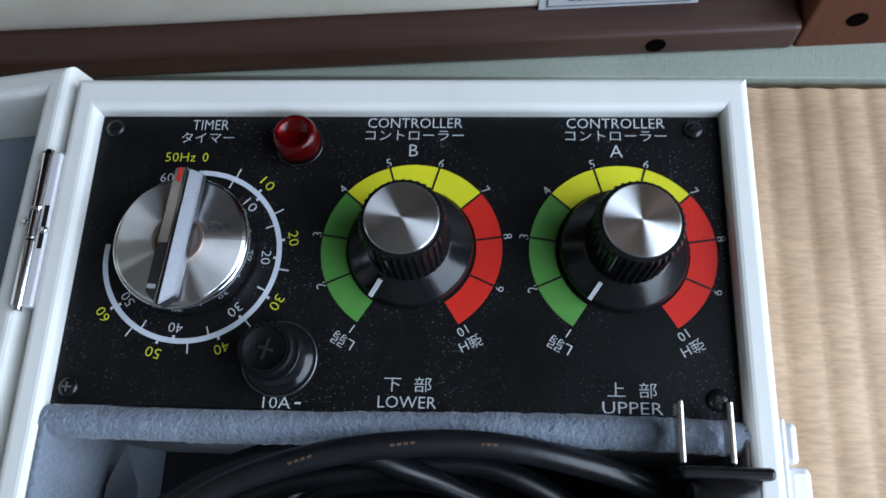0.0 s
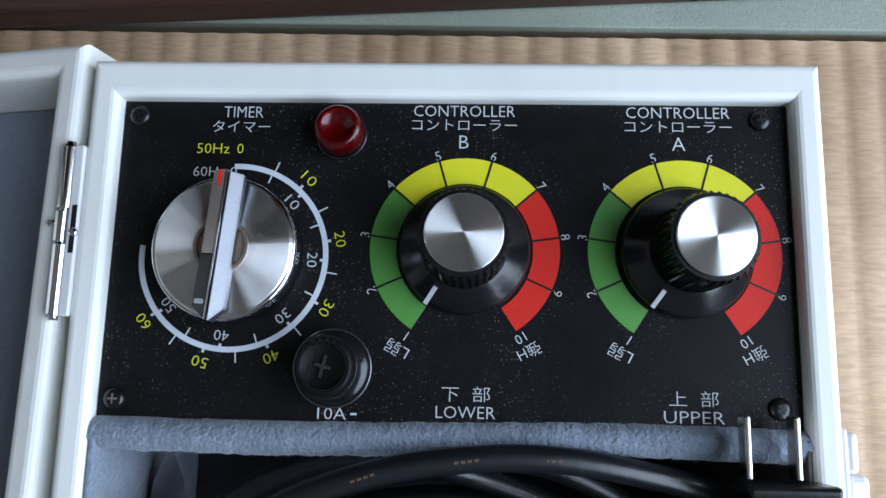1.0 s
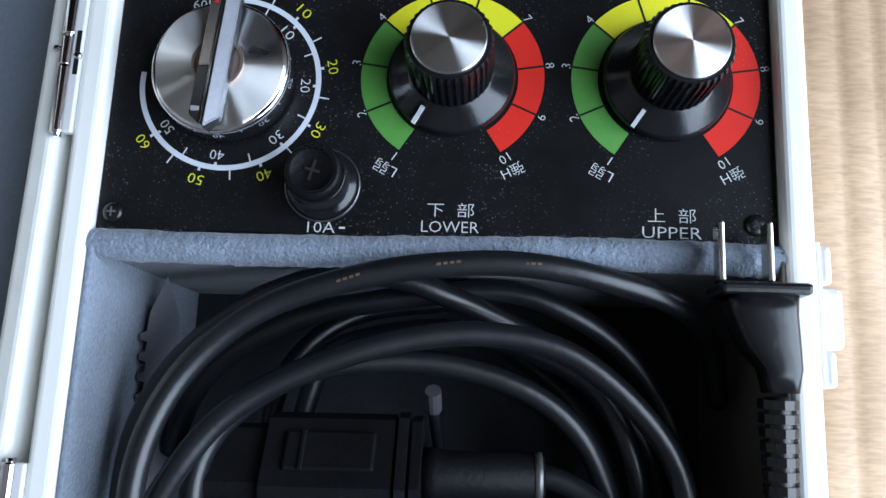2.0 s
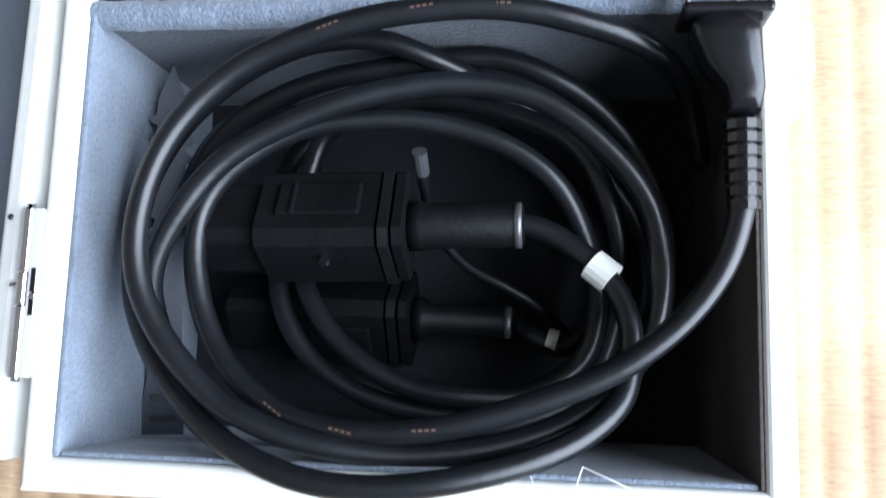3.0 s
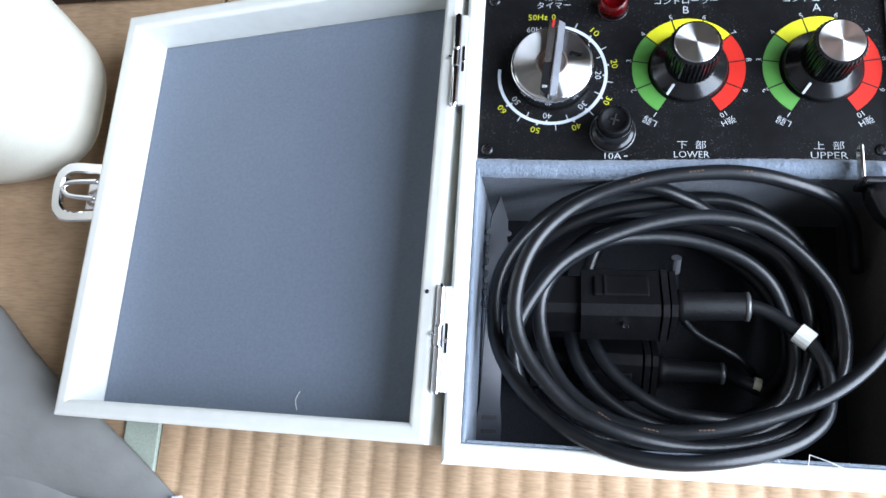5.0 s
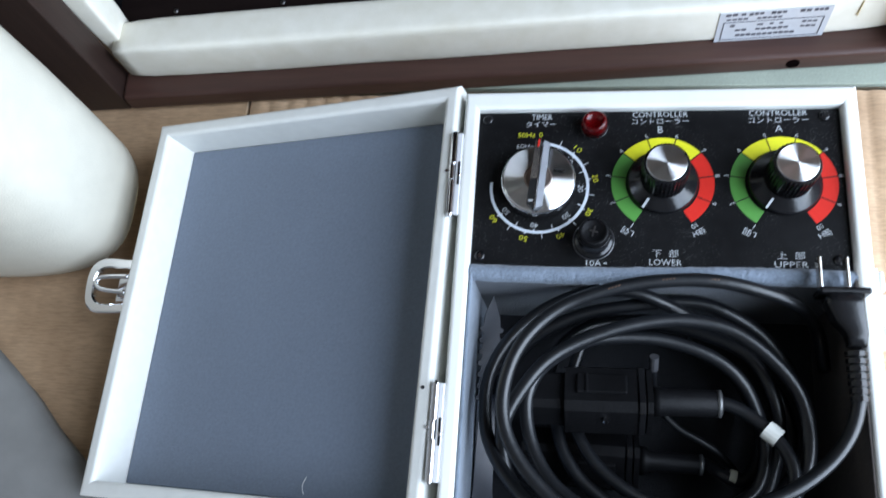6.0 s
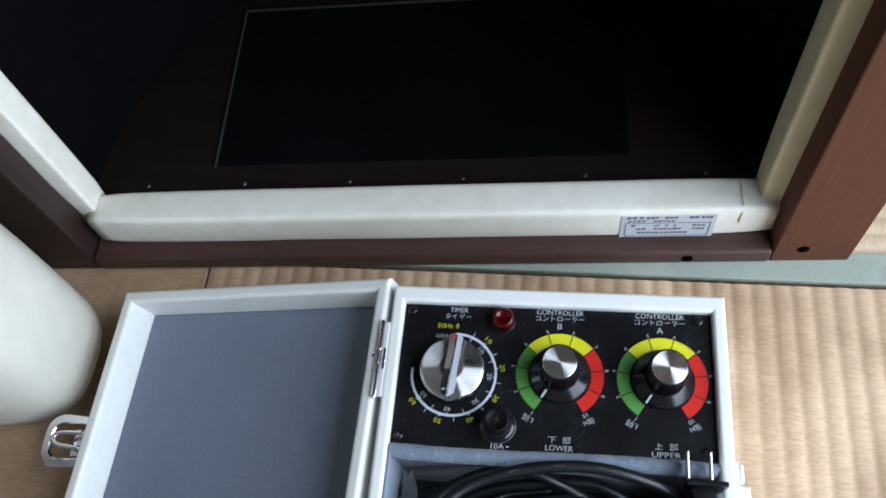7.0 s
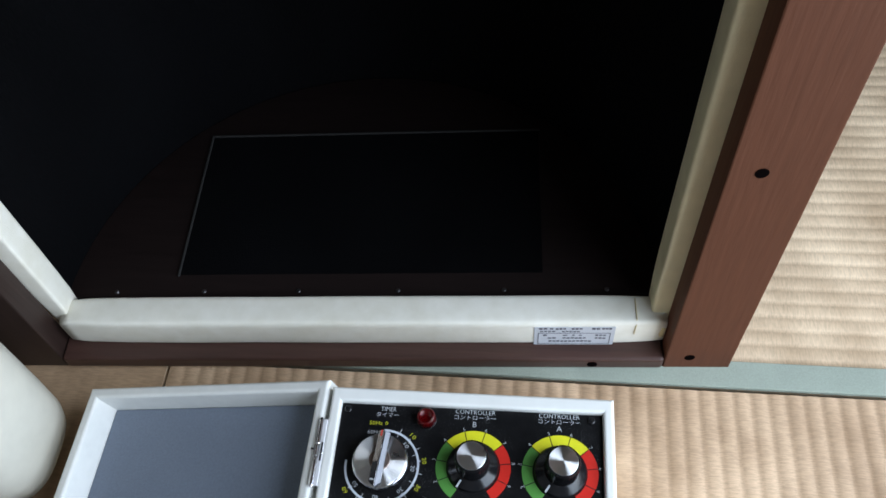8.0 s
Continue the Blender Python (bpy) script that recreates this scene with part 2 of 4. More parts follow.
def arc(cx, cy, r0, r1, a0, a1, z, steps=24, bm=None, up=0.0001):
    angles = [radians(a0 + (a1 - a0) * i / steps) for i in range(steps + 1)]
    ring = [(cx + r1 * math.cos(a), cy + r1 * math.sin(a)) for a in angles] + [(cx + r0 * math.cos(a), cy + r0 * math.sin(a)) for a in angles[::-1]]
    b = bmesh.new()
    n = steps + 1
    low = [b.verts.new((x, y, z + up)) for x, y in ring]
    for i in range(steps):
        b.faces.new((low[i], low[i + 1], low[2 * n - 2 - i], low[2 * n - 1 - i]))
    side = bmesh.ops.extrude_face_region(b, geom=list(b.faces))
    bmesh.ops.translate(b, vec=(0, 0, -up), verts=[v for v in side["geom"] if isinstance(v, bmesh.types.BMVert)])
    bmesh.ops.recalc_face_normals(b, faces=b.faces)
    return join(bm, b)


def lettering(body, size, m, width=0.0, bold=-0.010, bm=None):
    """Text in the built-in font, centred, as a thin mesh; width: stretches it to that many metres."""
    c = bpy.data.curves.new("words", "FONT")
    c.body, c.size, c.resolution_u, c.offset = body, 1.0, 2, bold
    o = new("words", c)
    bpy.context.view_layer.update()
    me = bpy.data.meshes.new_from_object(o.evaluated_get(bpy.context.evaluated_depsgraph_get()))
    bpy.data.objects.remove(o)
    b = bmesh.new()
    b.from_mesh(me)
    bpy.data.meshes.remove(me)
    xs, ys = [v.co.x for v in b.verts], [v.co.y for v in b.verts]
    mx, my, h = (min(xs) + max(xs)) / 2, (min(ys) + max(ys)) / 2, max(ys) - min(ys)
    s = size / h
    sx = width / (max(xs) - min(xs)) if width else s
    for v in b.verts:
        v.co = ((v.co.x - mx) * sx, (v.co.y - my) * s, 0)
    bmesh.ops.transform(b, matrix=m, verts=b.verts)
    return join(bm, b)


def mitred(x0, x1, y0, y1, ix0, ix1, iy0, iy1, z0, z1, bevel, m=None):
    """Four wall boards round a rectangle, mitred at the corners, with eased long edges."""
    o, n = [(x0, y0), (x1, y0), (x1, y1), (x0, y1)], [(ix0, iy0), (ix1, iy0), (ix1, iy1), (ix0, iy1)]
    out = []
    for k in range(4):
        j = (k + 1) % 4
        b = slab([o[k], o[j], n[j], n[k]], z0, z1)
        long = [e for e in b.edges if all(v.co.z > z1 - 1e-6 for v in e.verts) and any(
            {tuple(round(c, 6) for c in v.co.xy) for v in e.verts} == {tuple(round(c, 6) for c in p), tuple(round(c, 6) for c in q)} for p, q in ((o[k], o[j]), (n[j], n[k])))]
        bmesh.ops.bevel(b, geom=long, offset=bevel, segments=4, profile=0.5, affect="EDGES")
        if m:
            bmesh.ops.transform(b, matrix=m, verts=b.verts)
        bmesh.ops.recalc_face_normals(b, faces=b.faces)
        out.append(b)
    return out


# ---- floor and room ----
def mat_sheet(x0, x1, y0, y1, along, pitch=0.0146, m=None, ridge=0.0015):
    """Tatami facing with rounded weave ridges of real height."""
    b = bmesh.new()
    lo, hi = (x0, x1) if along == "y" else (y0, y1)
    n = int((hi - lo) / pitch * 7)
    stops = [lo + (hi - lo) * i / n for i in range(n + 1)]
    ends = (y0, y1) if along == "y" else (x0, x1)
    steps = 30
    rows = []
    for s in stops:
        row = []
        for k in range(steps + 1):
            e = ends[0] + (ends[1] - ends[0]) * k / steps
            wob = 0.0012 * noise.noise(Vector((s * 9, e * 14, 3.0)))
            z = -0.0018 + ridge * abs(math.sin(math.pi * (s + wob - lo) / pitch)) ** 0.6 + 0.0004 * noise.noise(Vector((s * 30, e * 20, 0.0)))
            row.append(b.verts.new((s, e, z) if along == "y" else (e, s, z)))
        rows.append(row)
    for a, c in zip(rows, rows[1:]):
        for k in range(steps):
            b.faces.new((a[k], a[k + 1], c[k + 1], c[k]))
    bmesh.ops.recalc_face_normals(b, faces=b.faces)
    for f in b.faces:
        if f.normal.z < 0:
            f.normal_flip()
    bmesh.ops.transform(b, matrix=m, verts=b.verts)
    return b


part("floor", box(-2.1, 1.7, -2.5, 1.8, -0.09, -0.055), WALL, label="plain floor boards below the tatami mats", kind="structure")
for x0, x1, y0, y1, along, rushes in ((-0.2905, 0.79, -1.75, 0.0562, "y", RUSH_Y), (-0.2905, 0.79, 0.0590, 1.55, "x", RUSH_X), (-1.95, -0.2930, -1.75, 1.55, "y", RUSH_L)):
    skew = at(0.345, 0.061, 0, 0, 0, -0.5 if x0 > -1 else 0) @ at(-0.345, -0.061, 0)
    mat = thing("tatami_mat", ((x0 + x1) / 2, (y0 + y1) / 2, -0.055), "straw-coloured tatami mat with ribbed woven rush facing", "tatami", "tatami mats on the floor", "structure")
    part("straw_core", box(x0, x1, y0, y1, -0.055, -0.003, m=skew), RUSH_X, mat)
    part("rush_facing", mat_sheet(x0 + 0.001, x1, y0, y1 - 0.001, along, m=skew, ridge=0.0015 if x0 > -1 else 0.0003), rushes, mat, smooth=True)
    if along == "x":
        part("border", box(x0, x1, y0, y0 + 0.025, -0.02, 0.0016, 0.0007, m=skew), HERI, mat, "sage green cloth border")
    elif x0 < -1:
        part("border", box(x1 - 0.022, x1, y0, -0.10, -0.02, 0.0016, 0.0007), HERI, mat, "sage green cloth border")

part("wall_north", box(-2.1, 1.7, 1.6, 1.72, -0.09, 2.4), WALL, kind="structure")
part("wall_south", box(-2.1, 1.7, -2.5, -2.4, -0.09, 2.4), WALL, kind="structure")
part("wall_west", box(-2.12, -2.0, -2.4, 1.6, -0.09, 2.4), WALL, kind="structure")
east = box(0.80, 0.92, -2.4, 1.6, -0.09, 0.05)
box(0.80, 0.92, -2.4, 1.6, 1.39, 2.4, bm=east)
box(0.80, 0.92, -2.4, -1.10, 0.05, 1.39, bm=east)
box(0.80, 0.92, 0.22, 1.6, 0.05, 1.39, bm=east)
part("wall_east", east, WALL, label="plaster wall with a low wide window opening", kind="structure")
part("ceiling", box(-2.1, 1.7, -2.5, 1.72, 2.4, 2.5), CEIL, kind="structure")

# ---- control case ----
TOP, FACE = 0.100, 0.095
case = thing("control_case", (0, -0.125, 0), "open white painted wooden control box on the tatami", "control box")
OUT, INR = 0.1082, 0.1000
part("base", box(-0.1, INR, -0.245, -0.005, 0.0005, 0.008), WHITE, case)
for b in mitred(-0.105, OUT, -0.25, 0.0030, -0.0965, INR, -0.2402, -0.0083, 0.0, TOP, 0.0024):
    part("side_wall", b, WHITE, case, "white painted wood")
part("felt_wall", box(-0.0963, -0.0945, -0.2400, -0.1035, 0.009, 0.0985, 0.0006), FELT, case, "grey-blue felt lining")
part("felt_wall", box(INR - 0.0012, INR - 0.0002, -0.2400, -0.1035, 0.009, 0.0985, 0.0003), BROWNSHADE, case, "brown felt lining, darkened for the side away from the window")
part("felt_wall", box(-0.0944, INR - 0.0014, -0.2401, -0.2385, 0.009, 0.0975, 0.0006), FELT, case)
part("felt_floor", box(-0.0944, INR - 0.0014, -0.2384, -0.1085, 0.0085, 0.011), FLOORSHADE, case)

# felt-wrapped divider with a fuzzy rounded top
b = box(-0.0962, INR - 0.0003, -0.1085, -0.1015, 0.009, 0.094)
part("divider", b, DIVIDERSHADE, case, "felt-covered divider wall")
b = bmesh.new()
rows = []
for i in range(241):
    x = -0.0985 + 0.200 * i / 240
    sag = 0.0008 * math.sin(x * 31)
    row = []
    for k in range(11):
        a = math.pi * k / 10
        nz = noise.noise(Vector((x * 420, k * 0.7, 1.0))) * 0.00035 + noise.noise(Vector((x * 90, k * 0.4, 5.0))) * 0.0004
        row.append(b.verts.new((x, -0.1055 + sag + (0.0047 + nz) * math.cos(a), 0.0935 + (0.0052 + nz) * math.sin(a))))
    rows.append(row)
for a, c in zip(rows, rows[1:]):
    for k in range(10):
        b.faces.new((a[k], c[k], c[k + 1], a[k + 1]))
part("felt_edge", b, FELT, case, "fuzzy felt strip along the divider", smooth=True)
rng = random.Random(4)
b = bmesh.new()
for i in range(1500):
    x, a = rng.uniform(-0.098, 0.100), rng.uniform(0.05, math.pi - 0.05)
    p = Vector((x, -0.1055 + 0.0008 * math.sin(x * 31) + 0.0048 * math.cos(a), 0.0935 + 0.0053 * math.sin(a)))
    d = Vector((rng.uniform(-1, 1), math.cos(a) + rng.uniform(-.6, .6), math.sin(a) * 0.6 + rng.uniform(-.3, .4))).normalized()
    s = d.orthogonal().normalized() * 0.00006
    q = p + d * rng.uniform(0.0005, 0.0016)
    b.faces.new((b.verts.new(p - s), b.verts.new(p + s), b.verts.new(q)))
part("felt_fuzz", b, FELT, case, "loose felt fibres", kind="stuff")

panel = part("control_panel", box(-0.0962, INR - 0.0003, -0.1012, -0.0084, FACE - 0.0025, FACE, 0.0002), PANEL, case, "glossy black panel with dusty scratches")

# printed scales
CY, CB, CA, R1, R0 = -0.0525, 0.0065, 0.0690, 0.0273, 0.0196


def words(name, rows, mat):
    for body, size, x, y, width, turn in rows:
        part(name, lettering(body, size, at(x, y, FACE + 0.00008, 0, 0, turn), width), mat, panel)


words("lettering", [("TIMER", 0.0034, -0.0602, -0.0115, 0.0118, 0), ("タイマー", 0.0036, -0.0606, -0.0160, 0.0172, 0)], INK)
for cx, letter, jp, en, dx in ((CB, "B", "下  部", "LOWER", 0.0010), (CA, "A", "上  部", "UPPER", 0.0012)):
    words("lettering", [("CONTROLLER", 0.0034, cx - 0.0007, -0.0107, 0.0300, 0), ("コントローラー", 0.0034, cx - 0.0007, -0.0150, 0.0310, 0),
                        (letter, 0.0040, cx - 0.0007, -0.0202, 0.0, 0)], INK)
    words("lettering", [(jp, 0.0042, cx + dx, -0.0932, 0.0135, 0), (en, 0.0033, cx + dx, -0.0982, 0.0165, 0)], INK)
    for colour, mat, k0 in (("green", GREEN, 0), ("yellow", YELLOW, 3), ("red", REDI, 6)):
        for k in range(k0, k0 + 3):
            part("scale_field", arc(cx, CY, R0, R1, 237.2 - 32.7 * k, 237.2 - 32.7 * (k + 1), FACE, 12), mat, panel, colour + " scale field")
    for k in range(1, 9):
        a = radians(237.2 - 32.7 * k)
        b = slab([(R0 - 0.001, -0.0003), (R1 + 0.0009, -0.0003), (R1 + 0.0009, 0.0003), (R0 - 0.001, 0.0003)], 0.0001, 0.00018, None, at(cx, CY, FACE, 0, 0, math.degrees(a)))
        part("tick", b, GAP, panel)
    rows = []
    for k in range(10):
        d = 237.2 - 32.7 * k
        r = R1 + (0.0018 if k not in (0, 9) else 0.0024)
        rows.append((str(k + 1), 0.0027, cx + r * math.cos(radians(d)), CY + r * math.sin(radians(d)), 0.0, d - 90))
    for body, d, turn in (("L弱", 237, 152), ("強H", -57, -152)):
        r = R1 + 0.0068
        rows.append((body, 0.0038, cx + r * math.cos(radians(d)), CY + r * math.sin(radians(d)), 0.0066, turn))
    words("scale_number", rows, INK)

TX, TY = -0.0604, -0.0553
part("timer_scale", arc(TX, TY, 0.0261, 0.0277, 93, -186, FACE, 72), GREY_INK, panel, "pale grey timer ring")
rows_y, rows_w = [], []


def tick(r0, r1, w, d):
    part("tick", slab([(r0, -w), (r1, -w), (r1, w), (r0, w)], 0.0001, 0.00018, None, at(TX, TY, FACE, 0, 0, d)), INK, panel)


for k in range(1, 13):
    d = 86 - k * 19.0
    tick(0.0277, 0.0307 if k % 2 else 0.0287, 0.0002 if k % 2 else 0.0004, d)
    if k % 2 == 0:
        rows_y.append((str(5 * k), 0.0030, TX + 0.0314 * math.cos(radians(d)), TY + 0.0314 * math.sin(radians(d)), 0.0046, d - 90))
for k in range(1, 11):
    d = 91 - k * 23.2
    tick(0.0236 if k % 2 else 0.0253, 0.0261, 0.0002 if k % 2 else 0.0004, d)
    if k % 2 == 0:
        rows_w.append((str(5 * k), 0.0029, TX + 0.0230 * math.cos(radians(d)), TY + 0.0230 * math.sin(radians(d)), 0.0043, d - 90))
words("scale_number", rows_y + [("50Hz", 0.0031, -0.0686, -0.0229, 0.0098, 0), ("0", 0.0030, -0.0605, -0.0229, 0.0, 0)], INK_Y)
words("scale_number", rows_w + [("60Hz 0", 0.0029, -0.0676, -0.0300, 0.0130, 0)], INK)
words("lettering", [("10A", 0.0032, -0.0297, -0.0993, 0.0080, 0), ("-", 0.0006, -0.0236, -0.0993, 0.0018, 0)], INK)

# panel screws
for i, (x, y, turn) in enumerate(((-0.0915, -0.0130, 20), (0.0920, -0.0130, 10), (-0.0915, -0.0965, 0), (0.0935, -0.0955, 30))):
    s = part("screw", lathe([(0.0031, 0), (0.0031, 0.0006), (0.0024, 0.0013), (0.0012, 0.0015)], 24, at(x, y, FACE)), BLACK, case, "black cross-head screw", smooth=True)
    b = box(-0.0014, 0.0014, -0.00025, 0.00025, 0.0011, 0.0016, m=at(x, y, FACE, 0, 0, turn))
    box(-0.00025, 0.00025, -0.0014, 0.0014, 0.0011, 0.00162, m=at(x, y, FACE, 0, 0, turn), bm=b)
    part("slot", b, CHROME if i == 2 else GAP, s)

# red pilot lamp
lamp = part("pilot_lamp", lathe([(0.0076, 0), (0.0076, 0.0008), (0.0072, 0.0010)], 40, at(-0.0304, -0.0186, FACE)), BLACK, case, "red pilot lamp", smooth=True)
part("lens", lathe([(0.0070, 0), (0.0071, 0.004), (0.0069, 0.0062), (0.0060, 0.0076), (0.0046, 0.0082), (0.0043, 0.0074), (0.0005, 0.0072)], 40, at(-0.0304, -0.0186, FACE + 0.0013)),
     RED, lamp, "faceted red lens", smooth=True)

# fuse holder
fx, fy = -0.0300, -0.0868
fuse = part("fuse_holder", lathe([(0.0104, 0), (0.0104, 0.0015), (0.0098, 0.0026), (0.0086, 0.0026), (0.0086, 0.0112), (0.0084, 0.0118)], 48, at(fx, fy, FACE)), BLACK, case, "black screw-in fuse holder", smooth=True)
part("cap", lathe([(0.0077, 0), (0.0077, 0.0035), (0.0071, 0.0040), (0.0064, 0.0040), (0.0060, 0.0034), (0.0010, 0.0034)], 48, at(fx, fy, FACE + 0.0118)), MATTE, fuse, smooth=True)
b = box(-0.0030, 0.0030, -0.0004, 0.0004, 0, 0.0003, m=at(fx, fy, FACE + 0.0153, 0, 0, 75))
box(-0.0004, 0.0004, -0.0022, 0.0022, 0, 0.00032, m=at(fx, fy, FACE + 0.0153, 0, 0, 75), bm=b)
part("slot", b, DULL, fuse)
# pale metal ring stands in for the highlight on the base ring's edge
part("nut", lathe([(0.0111, 0), (0.0111, 0.0010), (0.0107, 0.0012), (0.0105, 0.0004)], 48, at(fx, fy, FACE), cap=False), material("glint_ring_metal", (0.20, 0.20, 0.21), 0.3, 0.9), fuse, "thin base ring, its rim highlight put in as pale metal", smooth=True)
for k in range(4):
    part("mark", box(-0.0005, 0.0003, -0.0007, 0.0007, 0, 0.0001, m=at(fx, fy, FACE + 0.0158, 0, 0, 24 - 16 * k) @ at(0, 0.0068, 0)), BLACK, fuse)
part("rim_line", lathe([(0.0064, 0), (0.0064, 0.0002), (0.0061, 0.0002), (0.0061, 0)], 48, at(fx, fy, FACE + 0.0157), cap=False), BLACK, fuse)


# controller knobs
def knob(m, turn):
    k = part("controller_knob", lathe([(0.0186, 0.0006), (0.0188, 0.0016), (0.0180, 0.0036), (0.0130, 0.0056), (0.0122, 0.0075)], 64, m), BLACK, case,
             "black knob with a silver cap", smooth=True)
    b = bmesh.new()
    steps, rings = 144, []
    for r, z in ((0.0123, 0.0070), (0.0123, 0.0236), (0.0114, 0.0252)):
        deep = [r - (0.0008 if (i // 2) % 2 and z < 0.025 else 0) for i in range(steps)]
        rings.append([b.verts.new((q * math.cos(2 * math.pi * i / steps), q * math.sin(2 * math.pi * i / steps), z)) for i, q in enumerate(deep)])
    for p, q in zip(rings, rings[1:]):
        for i in range(steps):
            b.faces.new((p[i], p[(i + 1) % steps], q[(i + 1) % steps], q[i]))
    b.faces.new(rings[-1])
    bmesh.ops.transform(b, matrix=m, verts=b.verts)
    part("fluted_grip", b, BLACK, k)
    cap = part("cap", lathe([(0.0101, 0), (0.0103, 0.0007), (0.0100, 0.0012), (0.0001, 0.0013)], 64), SPUN, k, "spun silver cap")
    cap.matrix_basis = m @ at(0, 0, 0.0252)
    b = box(-0.0028, 0.0030, -0.0006, 0.0006, -0.0002, 0.0006, m=m @ at(0, 0, 0, 0, 0, turn) @ at(0.0164, 0, 0.0046, 0, 21, 0))
    part("pointer_line", b, INK, k, "white pointer line")


knob(at(CB, CY, FACE), 236)
knob(at(CA + 0.0002, CY, FACE, 0, 2.5, 0), 236)

# timer knob: turned metal disc under a clear bar grip
kx, ky = -0.0604, -0.0545
timer = part("timer_knob", lathe([(0.0200, 0.0010), (0.0204, 0.0022), (0.0204, 0.0090), (0.0202, 0.0098), (0.0197, 0.0102), (0.0192, 0.0100)], 72, at(kx, ky, FACE)), CHROME, case, "silver and clear plastic timer dial", smooth=True)
disc = part("disc", lathe([(0.0196, 0.0000), (0.0188, 0.0008), (0.0092, 0.0016), (0.0030, 0.0017), (0.0001, 0.0017)], 90), SPUN, timer, "turned metal disc")
for v in disc.data.vertices:
    turn, reach = math.atan2(v.co.y, v.co.x), math.hypot(v.co.x, v.co.y) / 0.02
    v.co.z += reach * (0.00040 * math.sin(3 * turn + 0.6) + 0.00030 * math.sin(5 * turn + 2.0) + 0.00010 * math.sin(9 * turn))
disc.matrix_basis = at(kx, ky, FACE + 0.0100)
KM = at(kx, ky, FACE, 0, 0, -5)


def wedge(x0, x1, z0, z1, y0, y1, cut, base):
    """One slope of the roof-shaped grip, from its low edge at x0 to the ridge at x1, its near end cut to a point."""
    b = bmesh.new()
    low, top = [(x0, y0 + cut), (x0, y1)], [(x1, y0), (x1, y1)]
    v = [b.verts.new((x, y, z)) for (x, y), z in ((low[0], z0), (top[0], z1), (top[1], z1), (low[1], z0))]
    w = [b.verts.new((x, y, base)) for x, y in (low[0], top[0], top[1], low[1])]
    b.faces.new(v), b.faces.new(w[::-1])
    for i in range(4):
        j = (i + 1) % 4
        b.faces.new((v[i], w[i], w[j], v[j]))
    bmesh.ops.recalc_face_normals(b, faces=b.faces)
    bmesh.ops.bevel(b, geom=list(b.edges), offset=0.0003, segments=2, affect="EDGES")
    bmesh.ops.transform(b, matrix=KM, verts=b.verts)
    return b


TINTED = material("smoky_plated_plastic", (0.50, 0.45, 0.43), 0.22, 0.85, vary=0.08, grain=120, coarse=30)
HATCHED = material("hatched_metal", (0.17, 0.175, 0.19), 0.42, 1.0, vary=0.08, grain=900, coarse=90, bump=0.06, bump_scale=2500)
part("grip", wedge(0.0044, 0.0012, 0.0150, 0.0178, -0.0212, 0.0200, 0.0040, 0.0118), HATCHED, timer, "silver faceted side of the grip")
part("grip_back", wedge(-0.0036, 0.0002, 0.0166, 0.0180, -0.0030, 0.0203, 0.0, 0.0118), TINTED, timer, "smoky plated side of the grip")
# black reflection on the slope's near half, built as a dark piece
part("grip_front", wedge(-0.0038, 0.0002, 0.0165, 0.0180, -0.0205, -0.0032, 0.0030, 0.0118), SMOKE, timer, "grip side with a dark reflection put in its colour")
part("ridge", box(0.0004, 0.0009, -0.0208, 0.0202, 0.0150, 0.0184, 0.0001, m=KM), CHROME, timer, "bright ridge of the grip")
part("hub", lathe([(0.0078, 0), (0.0076, 0.0012), (0.0068, 0.0013), (0.0064, 0.0006), (0.0010, 0.0004)], 40, at(kx, ky, FACE + 0.0113)), material("bronze_hub", (0.38, 0.30, 0.26), 0.4, 0.8), timer)
part("pointer_line", box(-0.0018, -0.0010, 0.0158, 0.0200, 0.0165, 0.0179, m=KM), REDI, timer, "red pointer line")
part("end_mark", box(-0.0030, -0.0002, -0.0168, -0.0154, 0.0160, 0.0178, 0.0003, m=KM), FOIL, timer)

# lid: a shallow tray, swung open on its hinges until its far edge rests on the mat
TILT = 13.6
LID = Matrix.Translation((-0.1105, -0.1165, 0.0990)) @ pose(0, 0, 0, 0, 0, -1.0) @ pose(0, 0, 0, 0, -TILT, 0) @ Matrix.Rotation(math.pi, 4, "Y") @ Matrix.Scale(-1, 4, (0, 0, 1))
LW, LT = 0.2300, 0.0098
LD = (0.0985 - LW * math.sin(radians(TILT))) / math.cos(radians(TILT))


def lid_part(name, parent, mat, label, *size, bevel=0.0):
    b = box(*size, bevel, m=LID)
    bmesh.ops.recalc_face_normals(b, faces=b.faces)
    return part(name, b, mat, parent, label)


lid = lid_part("lid", case, WHITE_IN, "white wooden lid, swung open, resting on the mat", LT - 0.001, LW - LT + 0.001, -0.116, 0.116, -LD + 0.001, -LD + 0.008)
# thin dark strip just below the lid's walls
part("base_edge", box(0.004, LW - 0.002, -0.1248, 0.1248, -LD - 0.0022, -LD - 0.0004, 0.0006, m=LID), MATTE, lid, "thin dark strip under the lid's bottom edge")
for b in mitred(0.0005, LW, -0.1255, 0.1255, LT, LW - LT, -0.1160, 0.1160, -LD, 0.0, 0.0028, LID):
    part("lid_wall", b, WHITE_IN, lid)
b = box(LT + 0.0004, LW - LT - 0.0004, -0.1158, 0.1158, -0.030, -0.0265, 0.0008, m=LID)
bmesh.ops.recalc_face_normals(b, faces=b.faces)
part("lining", b, LINING, lid, "slate grey felt lining")
part("lid_screw", lathe([(0.0011, 0), (0.0008, 0.0005)], 12, LID @ at(0.0055, -0.054, 0.0)), SMOKE, lid)
